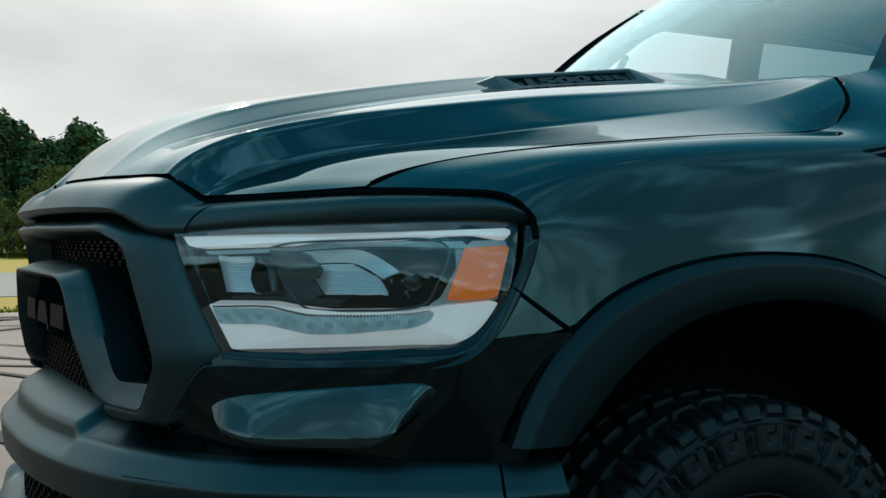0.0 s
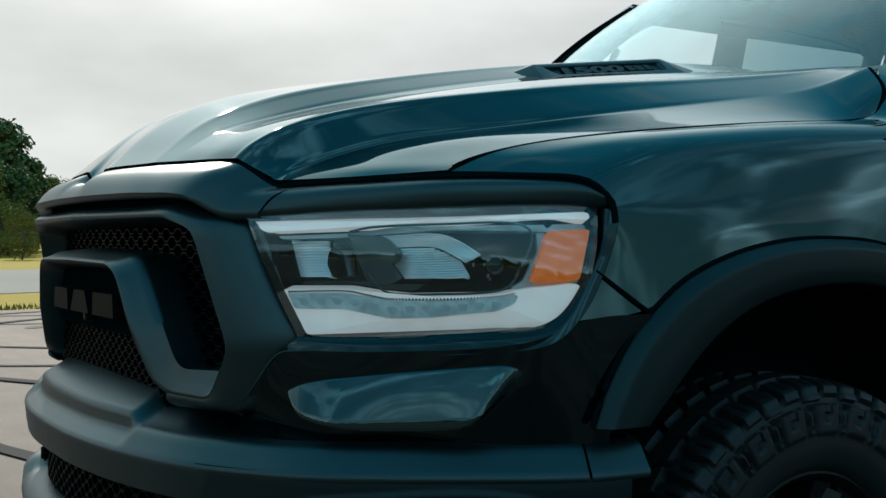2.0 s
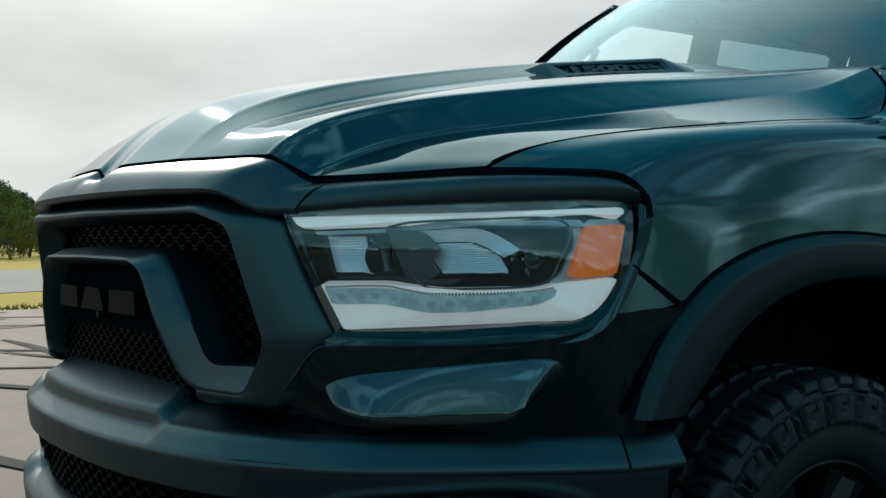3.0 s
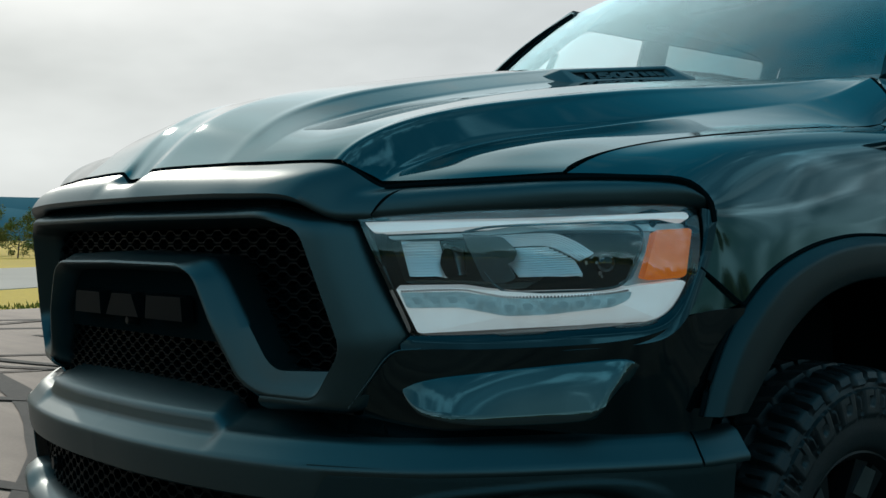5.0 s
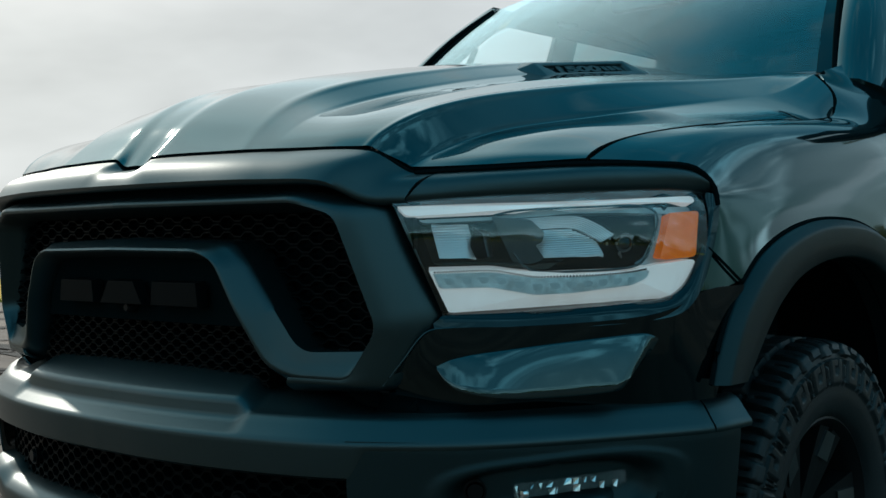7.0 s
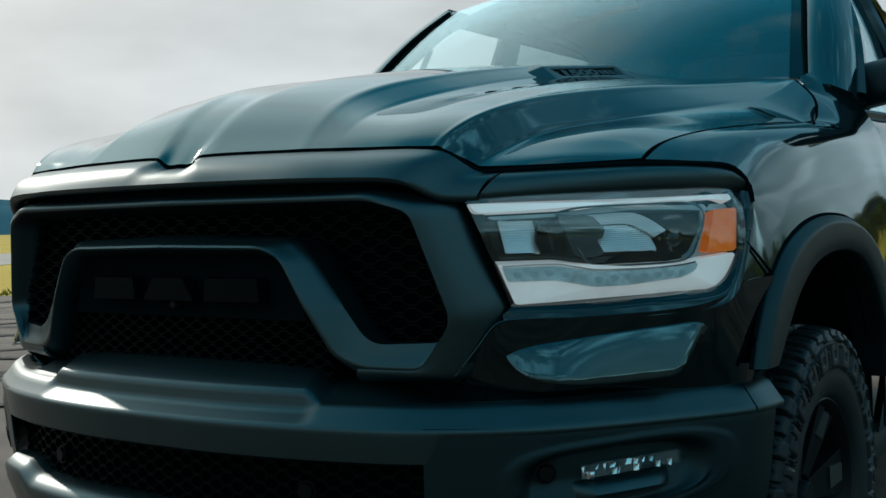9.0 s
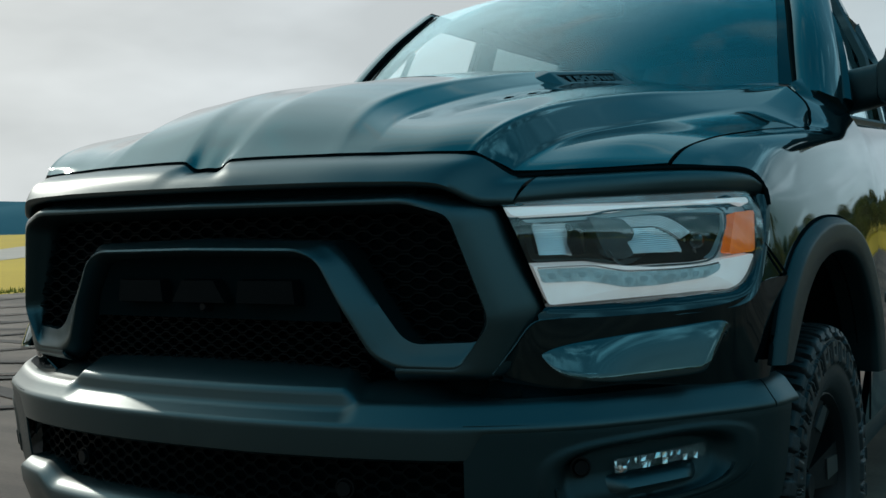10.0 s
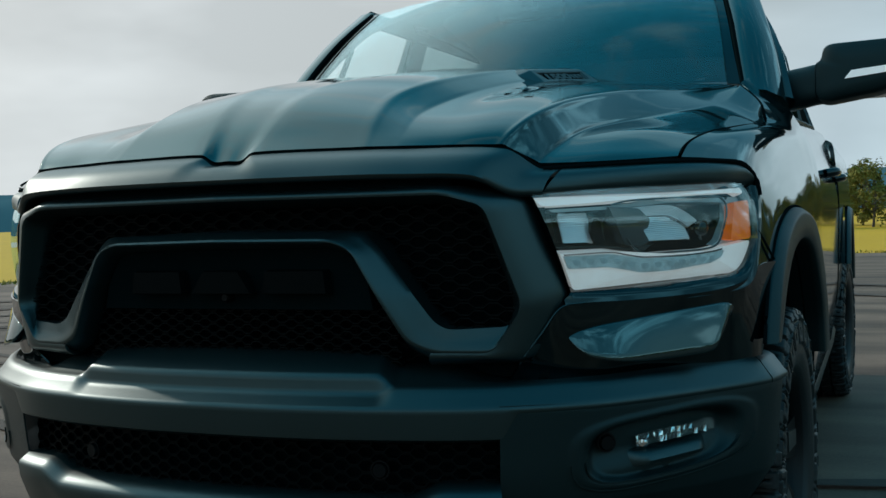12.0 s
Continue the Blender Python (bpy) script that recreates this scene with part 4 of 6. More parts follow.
    # gloss frame along the lower and outer edges
    path = crom([(.690, .128, .812), (.80, .212, .814), (.895, .300, .820), (.955, .375, .826), (.990, .430, .836), (1.004, .468, .862), (1.006, .505, .920), (1.004, .535, .985), (.999, .549, 1.030)], 48)
    inner = crom([(.702, .141, .826), (.80, .222, .829), (.895, .312, .836), (.945, .378, .842), (.974, .424, .848), (.990, .460, .870), (.995, .500, .925), (.992, .530, .985), (.984, .540, 1.034)], 48)
    turn = np.array([smooth01(.835, .90, z) for z in path[:, 2]])[:, None]
    cc = path + np.array((.008, -.004, -.016)) * (1 - turn) + np.array((.006, .014, 0)) * turn
    rows = [inner + (-.012, .012, 0), inner, .5 * (inner + path) + (.004, -.003, 0), path + (.003, -.002, 0), cc, cc + (-.012, .015, 0)]
    part("headlight_frame", sheet(np.array(rows) * (s, 1, 1), (s, -1, 0), .004), GLOSS, lamp, "gloss black frame")
    return lamp


build_headlight(1)
build_headlight(-1)

# ---- bumper ----
PLAN = [(0, -.106), (.16, -.102), (.314, -.084), (.458, -.053), (.568, -.016), (.680, .045), (.785, .116), (.870, .207), (.945, .312), (1.005, .410), (1.040, .490), (1.054, .585)]


def plan_frames(x0, x1, n):
    """Places along the bumper's line in plan with their outward directions, between two values of x."""
    c = crom([(a, b, 0) for a, b in PLAN], 400)
    i = np.interp([x0, x1], c[:, 0], np.arange(len(c)))
    s = np.linspace(i[0], i[1], n)
    p = np.stack([np.interp(s, np.arange(len(c)), c[:, k]) for k in (0, 1)], axis=1)
    t = np.gradient(c, axis=0)
    tt = np.stack([np.interp(s, np.arange(len(c)), t[:, k]) for k in (0, 1)], axis=1)
    tt /= np.linalg.norm(tt, axis=1, keepdims=True)
    return p, np.stack([tt[:, 1], -tt[:, 0]], axis=1)


def plan_y(x):
    return float(np.interp(abs(x), [p[0] for p in PLAN], [p[1] for p in PLAN]))


def bumper_grid(x0, x1, n, profile):
    """profile(x): list of (outward, z)."""
    p, o = plan_frames(x0, x1, n)
    cols = []
    for q, d in zip(p, o):
        cols.append([(q[0] + d[0] * w, q[1] + d[1] * w, z) for w, z in profile(q[0])])
    return np.array(cols).transpose(1, 0, 2)


def beam(x):
    """The upper beam: a ledge in the middle, a sloping band, then the upright face."""
    k = 1 - smooth01(.362, .404, x)            # ledge in the middle
    rise = .010 * smooth01(.6, 1.0, x)
    zt, zb = .646 + rise, .611 + rise * .8
    drop = smooth01(.50, .62, x)
    band = lambda w: zt + (w + .029) / .029 * (zb - zt)
    up = [(-.13, .717), (-.100, .7085), (-.058, .6835), (-.050, .679), (-.0435, .6745), (-.0400, .668), (-.0392, .662), (-.0386, .647), (-.0375, .641),
          (-.034, .6365), (-.026, .631), (-.008, .6186)]
    dn = [(-.13, .690 - .03 * drop), (-.09, .680 - .025 * drop), (-.070, .6675 - .014 * drop), (-.060, .6625 - .009 * drop), (-.050, zt + .011), (-.044, zt + .0085),
          (-.040, zt + .007), (-.036, zt + .005), (-.033, zt + .003), (-.029, zt), (-.022, band(-.022)), (-.008, band(-.008))]
    pts = [(a * k + c * (1 - k), z * k + w * (1 - k)) for (a, z), (c, w) in zip(up, dn)]
    # at the corners the face goes on in the lower part, so the beam ends under its edge
    e = smooth01(.60, .635, x)
    mid_tail = [(-.0012, zb - .010), (-.003, .578), (-.007, .553), (-.020, .546), (-.06, .546)]
    end_tail = [(-.0005, zb - .005), (-.001, zb - .007), (-.002, zb - .009), (-.010, zb - .010), (-.06, zb - .010)]
    pts += [(-.0016, zb + .0032), (.000, zb - .002)]
    pts += [(a + (c - a) * e, z + (w - z) * e) for (a, z), (c, w) in zip(mid_tail, end_tail)]
    return [(a, z) for a, z in pts]


def build_bumper():
    bm = bmesh.new()
    g = bumper_grid(0, 1.036, 200, beam)
    g = np.concatenate([mirror(g[:, :0:-1]), g], axis=1)
    sheet(g, (0, -1, .3), .004, bm)
    bumper = part("front_bumper", bm, SATIN, truck, "satin black front bumper with a raised middle step", sharp=45)
    for s in (1, -1):
        # end cap past the seam
        g = bumper_grid(1.0375, 1.0539, 14, beam) * (s, 1, 1)
        part("bumper_end_cap", sheet(g, (s, -.4, .2), .004), SATIN, bumper, sharp=45)
        # lower corner, with the fog lamp's pocket pressed in
        p, o = plan_frames(.60, 1.05, 90)
        zs = np.r_[np.linspace(.617, .38, 62), .35, .31, .27]
        rows = []
        for z in zs:
            row = []
            for q, d in zip(p, o):
                u, v = (q[0] - .868) / .122, (z - .518 - .12 * (q[0] - .868)) / .060
                r = (abs(u) ** 3.2 + abs(v) ** 3.2) ** (1 / 3.2)
                lower = smooth01(.1, -.75, v)          # the pocket's floor rises towards its lower lip
                deep = (.034 - .016 * lower) * (1 - smooth01(.84, 1.0, r)) - .004 * (smooth01(.97, 1.05, r) - smooth01(1.16, 1.26, r))
                base = -.0025 - .10 * max(0, .60 - z) - .9 * max(0, .50 - z) ** 2 - .35 * max(0, .42 - z)
                row.append((s * (q[0] + d[0] * (base - deep)), q[1] + d[1] * (base - deep), z))
            rows.append(row)
        part("lower_corner", sheet(np.array(rows), (s, -1, 0), .004), TEXTURED, bumper, "textured black lower bumper corner", sharp=60)
    # lower grille, with its mesh
    bm = bmesh.new()
    z, row = .432, 0
    while z < .548:
        wave_bar(bm, -.60, .60, z, (row % 2) * .0265, lambda x: plan_y(x) + .050, period=.053, amp=.0055, w=.004, deep=.016)
        z += .0135
        row += 1
    part("lower_grille_mesh", bm, MESHBLACK, bumper, smooth=False)
    g = np.array([[(x, plan_y(x) + .085, z) for x in np.linspace(-.64, .64, 33)] for z in (.40, .47, .552)])
    part("lower_grille_backing", sheet(g, (0, -1, 0), .01), DARK, bumper)
    # lip under it: raised at the ends, upper edge bevelled to catch the sky
    def lip(x):
        up = smooth01(.42, .50, x)
        top = .430 + .026 * up
        return [(-.06, top + .010), (-.020, top + .006), (.004, top - .012), (.008, top - .020), (.004, top - .05), (-.02, .34), (-.06, .28), (-.12, .25)]
    g = bumper_grid(0, .60, 70, lip)
    g = np.concatenate([mirror(g[:, :0:-1]), g], axis=1)
    part("skid_lip", sheet(g, (0, -1, .2), .005), SATIN, bumper, "satin black lower lip", sharp=45)
    # parking sensors
    for x, z, w in ((.365, .487, -.045), (-.365, .487, -.045), (.788, .530, -.036), (-.788, .530, -.036)):
        p, o = plan_frames(abs(x), abs(x) + .001, 2)
        sg = 1 if x > 0 else -1
        bm = bmesh.new()
        lathe(bm, [(-.010, .0001), (-.010, .0135), (-.006, .0150), (.0, .0155), (.002, .0195), (-.004, .0200), (-.004, .0165), (.02, .0165)], 24, "y")
        nrm = Vector((sg * o[0][0], o[0][1], 0))
        q = Vector((0, -1, 0)).rotation_difference(nrm)
        c = Vector((sg * (p[0][0] + o[0][0] * w), p[0][1] + o[0][1] * w, z))
        bmesh.ops.transform(bm, matrix=Matrix.Translation(c) @ q.to_matrix().to_4x4(), verts=bm.verts[:])
        part("parking_sensor", bm, SENSOR, bumper, "round black parking sensor")
    # fog lamps
    for s in (1, -1):
        p, o = plan_frames(.836, .958, 40)
        bm = bmesh.new()
        rows = []
        for k, z0 in enumerate((.550, .545, .521, .514)):
            w = (-.046, -.028, -.024, -.046)[k]
            rows.append([(s * (q[0] + d[0] * w), q[1] + d[1] * w, z0 + .12 * (q[0] - .868)) for q, d in zip(p, o)])
        sheet(np.array(rows), (s, -1, 0), .003, bm)
        fog = part("fog_lamp", bm, FOGLENS, bumper, "clear narrow LED fog lamp")
        fog.visible_shadow = False
        bm = bmesh.new()
        rnd = random.Random(31)
        for k in range(13):
            i0, i1 = 1 + int(k * 2.9), 1 + int(k * 2.9) + rnd.choice((1, 2, 2))
            for z0, z1 in ((.543, .534), (.532, .521)):
                if rnd.random() < .45:
                    continue
                a, b = p[i0] + o[i0] * -.036, p[i1] + o[i1] * -.036
                t0, t1, t2 = (rnd.uniform(-.006, .006) for _ in range(3))
                rise = .12 * (a[0] - .868)
                q = [(s * a[0], a[1] + t0, z1 + rise), (s * b[0], b[1] + t1, z1 + rise + t2 * .4), (s * b[0], b[1] + t1 + .004, z0 + rise), (s * a[0], a[1] + t2 + .004, z0 + rise - t0 * .4)]
                q = [np.array(t) for t in q]
                prism(bm, q, [t + (-.006 * s, .010, 0) for t in q])
        part("fog_reflector", bm, CHROME, fog, "faceted bright reflector", smooth=False)
        bm = bmesh.new()
        lathe(bm, [(-.004, .0001), (-.003, .007), (.002, .010), (.006, .0105)], 20, "y")
        c = p[3] + o[3] * -.030
        bmesh.ops.translate(bm, verts=bm.verts[:], vec=(s * c[0], c[1], .528 + .12 * (c[0] - .868)))
        part("fog_eye", bm, CHROME, fog)
        # the two ridges that run round the lower half of the pocket
        for r0, lift_out, wide in ((1.00, .006, .030), (1.20, .004, .034)):
            pl, ol = plan_frames(.60, 1.05, 400)
            rows = [[], [], [], []]
            for a in np.linspace(radians(186), radians(344), 44):
                cu, su = math.cos(a), math.sin(a)
                k = (abs(cu) ** 3.2 + abs(su) ** 3.2) ** (-1 / 3.2) * r0
                for row, (dr, dd) in zip(rows, ((-wide, -.012), (-wide * .4, 0), (wide * .4, 0), (wide, -.010))):
                    px = min(1.045, .868 + .122 * (k + dr) * cu)
                    pz = .518 + .12 * (px - .868) + .060 * (k + dr) * su
                    i = int(np.argmin(np.abs(pl[:, 0] - px)))
                    base = -.0025 - .10 * max(0, .60 - pz) - .9 * max(0, .50 - pz) ** 2 - .35 * max(0, .42 - pz)
                    w = base + lift_out + dd
                    row.append((s * (pl[i][0] + ol[i][0] * w), pl[i][1] + ol[i][1] * w, pz))
            part("pocket_ridge", sheet(np.array(rows), (s, -1, 0), .003), TEXTURED, bumper, sharp=60)
        # the ledge under the lamp
        p, o = plan_frames(.812, .962, 24)
        rows = []
        ease = [smooth01(0, .25, k / 23) * (1 - smooth01(.75, 1, k / 23)) for k in range(24)]
        for w, dz in ((-.052, -.010), (-.030, -.014), (-.016, -.024), (-.010, -.036), (-.014, -.044), (-.045, -.050)):
            rows.append([(s * (q[0] + d[0] * (-.052 + (w + .052) * e)), q[1] + d[1] * (-.052 + (w + .052) * e), .527 + dz + .12 * (q[0] - .868)) for q, d, e in zip(p, o, ease)])
        part("fog_ledge", sheet(np.array(rows), (s, -1, .5), .004), SATIN, bumper, sharp=50)
    return bumper


build_bumper()


# gloss panels between headlight and bumper
CT = [(.630, .070, .704), (.662, .088, .750), (.694, .112, .797), (.735, .140, .805), (.81, .202, .806), (.90, .292, .811), (.965, .372, .819), (.994, .424, .832), (1.006, .470, .852), (1.016, .530, .862), (1.030, .607, .864)]


def cheek_grid(nu=120, nv=24):
    """The panel between headlight and bumper, nearly upright."""
    top = crom(CT, nu)
    p, o = plan_frames(.628, 1.0475, nu)
    inw = [.066 + .022 * (1 - smooth01(.63, .82, a[0])) - .026 * smooth01(.86, 1.0, a[0]) for a in p]
    low = np.array([(a[0] - b[0] * i, a[1] - b[1] * i, .652 + .010 * smooth01(.6, 1, a[0])) for a, b, i in zip(p, o, inw)])
    out = np.concatenate([o, np.zeros((nu, 1))], axis=1)
    f = np.linspace(0, 1, nu)
    fade = np.minimum(1, f / .10) * np.minimum(1, (1 - f) / .12)
    rows = []
    for v in np.linspace(0, 1, nv):
        rows.append(top + (low - top) * v + out * (fade * .005 * math.sin(math.pi * v))[:, None])
    return np.array(rows)


FACET = (.185, .700)
CHEEK = cheek_grid()


def cheek_facet():
    """A long wedge on the panel whose face looks upwards, flush along its top and proud along its foot."""
    h, w = CHEEK.shape[:2]
    n = normals(CHEEK)
    if n[:, :, 1].mean() > 0:
        n = -n
    es = np.linspace(0, 1, 40)
    vt = crom([(0, .42, 0), (.10, .35, 0), (.30, .275, 0), (.55, .215, 0), (.80, .185, 0), (.92, .200, 0), (1, .290, 0)], 80)
    vb = crom([(0, .45, 0), (.05, .58, 0), (.14, .68, 0), (.35, .745, 0), (.6, .755, 0), (.9, .735, 0), (1, .68, 0)], 80)
    rows = []
    for k, d in ((0, -.004), (0, .0005), (.04, .0022), (.2, .0086), (.4, .0160), (.6, .0232), (.8, .0308), (.95, .0368), (1.0, .0365), (1.02, .018), (1.03, -.004)):
        row = []
        for e in es:
            a, b = np.interp(e, vt[:, 0], vt[:, 1]), np.interp(e, vb[:, 0], vb[:, 1])
            kk = min(1, max(0, k))
            u = FACET[0] + (FACET[1] - FACET[0]) * e * (1 - .10 * kk ** 1.5)
            v = a + (b - a) * k
            size = min(1, (b - a) / .45) * (1 - smooth01(.94, 1.0, e))
            i, j = v * (h - 1), u * (w - 1)
            i0, j0 = min(int(i), h - 2), min(int(j), w - 2)
            f, g = i - i0, j - j0
            mixed = lambda m: m[i0, j0] * (1-f) * (1-g) + m[i0+1, j0] * f * (1-g) + m[i0, j0+1] * (1-f) * g + m[i0+1, j0+1] * f * g
            row.append(mixed(CHEEK) + mixed(n) * (d * size if d > 0 else d))
        rows.append(row)
    return np.array(rows)


def build_cheek(s):
    """The glossy bumper panel under the headlight."""
    bm = sheet(CHEEK * (s, 1, 1), (s, -1, 0), .004)
    cheek = part("bumper_cheek", bm, GLOSS, truck, "gloss black bumper panel under the headlight", sharp=70)
    # panel's own plastic; PAINT's stronger mirroring is put on it to brighten the facet
    part("panel_facet", sheet(cheek_facet() * (s, 1, 1), (s, -1, 0), .002), PAINT, cheek, "black facet of the panel, made to mirror more sky", sharp=70)
    # thin satin bead added along its inner cut edge to catch a highlight
    bm = bmesh.new()
    tube(bm, (crom(CT[:4], 16) + (-.002, -.003, .001)) * (s, 1, 1), .0016, 6)
    part("panel_edge", bm, SATIN, cheek)
    # dark filler behind the gaps
    bm = bmesh.new()
    q = np.array([[(.60, .10, z), (.72, .22, z), (.86, .34, z), (.95, .46, z), (.965, .60, z)] for z in (.60, .85, 1.06)]) * (s, 1, 1)
    sheet(q, (s, -1, 0), .01, bm)
    part("nose_filler", bm, DARK, truck)


build_cheek(1)
build_cheek(-1)

# ---- fenders, flares, sides ----
ARCH_OUT = [(.497, .690), (.522, .748), (.562, .812), (.612, .862), (.691, .917), (.802, .957), (.922, .978), (1.035, .982), (1.160, .973), (1.285, .941), (1.400, .880), (1.490, .790), (1.545, .690), (1.575, .560)]
ARCH_IN = [(.598, .688), (.617, .707), (.645, .735), (.690, .780), (.745, .824), (.830, .868), (.930, .893), (1.040, .902), (1.145, .896), (1.245, .872), (1.330, .820), (1.400, .750), (1.450, .670), (1.475, .560)]


def build_fender(s):
    secs = [
        [(.888, .320, 1.091), (.925, .400, 1.090), (.975, .512, 1.082), (1.002, .552, 1.035), (1.006, .540, .960), (1.007, .468, .856)],
        [(.887, .400, 1.124), (.927, .465, 1.115), (.977, .548, 1.092), (1.003, .577, 1.035), (1.010, .565, .950), (1.014, .535, .862)],
        [(.893, .485, 1.142), (.936, .545, 1.131), (.979, .595, 1.105), (1.004, .615, 1.040), (1.013, .615, .960), (1.022, .612, .866)],
        [(.902, .615, 1.161), (.948, .640, 1.151), (.981, .665, 1.122), (1.005, .685, 1.048), (1.015, .690, .985), (1.021, .700, .923)],
        [(.917, .805, 1.181), (.960, .815, 1.170), (.987, .820, 1.143), (1.007, .820, 1.062), (1.016, .820, 1.010), (1.020, .820, .966)],
        [(.919, 1.02, 1.200), (.962, 1.02, 1.188), (.989, 1.02, 1.160), (1.008, 1.02, 1.075), (1.016, 1.02, 1.020), (1.020, 1.02, .985)],
        [(.921, 1.180, 1.210), (.962, 1.18, 1.198), (.990, 1.18, 1.170), (1.008, 1.18, 1.080), (1.016, 1.18, 1.02), (1.020, 1.18, .972)],
        [(.921, 1.290, 1.222), (.960, 1.33, 1.208), (.989, 1.34, 1.180), (1.008, 1.36, 1.08), (1.016, 1.38, .97), (1.020, 1.40, .88)],
        [(.894, 1.350, 1.287), (.945, 1.42, 1.243), (.985, 1.44, 1.187), (1.008, 1.48, 1.065), (1.013, 1.51, .86), (1.012, 1.53, .70)],
        [(.842, 1.373, 1.338), (.925, 1.47, 1.272), (.983, 1.50, 1.190), (1.008, 1.55, 1.05), (1.008, 1.575, .77), (.998, 1.595, .54)],
        [(.812, 1.500, 1.362), (.908, 1.55, 1.300), (.981, 1.58, 1.195), (1.009, 1.61, 1.04), (1.006, 1.62, .74), (.990, 1.63, .46)],
        [(.850, 1.620, 1.400), (.908, 1.635, 1.318), (.980, 1.64, 1.195), (1.010, 1.645, 1.02), (1.004, 1.648, .700), (.985, 1.65, .400)],
    ]
    g = even_out(loft(secs, 110, per=7), 30) * (s, 1, 1)
    fender = part("front_fender", sheet(g, (s, 0, .2), .006), PAINT, truck, "glossy black front fender", sharp=60)
    # joint between fender and bumper panel
    bm = bmesh.new()
    tube(bm, crom([(1.0075, .512, .934), (1.018, .556, .902), (1.024, .590, .878), (1.027, .606, .868)], 10) * (s, 1, 1), .0028, 6)
    part("panel_joint", bm, DARK, fender)
    return fender


def build_flare(s, y0=0.0, name="fender_flare"):
    """A textured wheel-arch flare with a rounded ridge."""
    a, b = crom([(0, y, z) for y, z in ARCH_OUT], 60), crom([(0, y, z) for y, z in ARCH_IN], 60)
    rows = []
    for k, x in ((0, 1.020), (0, 1.0265), (.012, 1.0295), (.155, 1.0450), (.185, 1.0470), (.25, 1.0475), (.6, 1.0455), (.95, 1.042), (1, 1.037), (1.0, 1.02), (.98, .95)):
        q = a + (b - a) * k
        q[:, 0] = x
        q[:, 1] += y0
        rows.append(q)
    g = np.array(rows) * (s, 1, 1)
    flare = part(name, sheet(g, (s, 0, 0), .004), TEXTURED, truck, "textured black wheel-arch flare", sharp=50)
    bm = bmesh.new()
    q = a + np.array((0, y0, 0))
    q[:, 0] = 1.020
    q[:, 1:] = (1.03 + y0, .6) + (q[:, 1:] - (1.03 + y0, .6)) * 1.006
    tube(bm, q * (s, 1, 1), .0045, 6)
    part("flare_seal", bm, DARK, flare)
    return flare


def build_well(s, y0=0.0):
    """The dark liner of the wheel housing."""
    bm = bmesh.new()
    b = crom([(0, y, z) for y, z in [(.56, .50)] + ARCH_IN + [(1.49, .40)]], 50)
    rows = []
    for x, k in ((.99, 1.0), (.90, 1.05), (.62, 1.06)):
        q = b.copy()
        q[:, 1] = 1.03 + (q[:, 1] - 1.03) * k + y0
        q[:, 2] = .60 + (q[:, 2] - .60) * k
        q[:, 0] = x
        rows.append(q)
    q = b.copy()
    q[:, 0], q[:, 1], q[:, 2] = .62, 1.03 + (q[:, 1] - 1.03) * .01 + y0, .55
    rows.append(q)
    sheet(np.array(rows) * (s, 1, 1), (s, 0, 0), .006, bm)
    part("wheel_well", bm, DARK, truck)


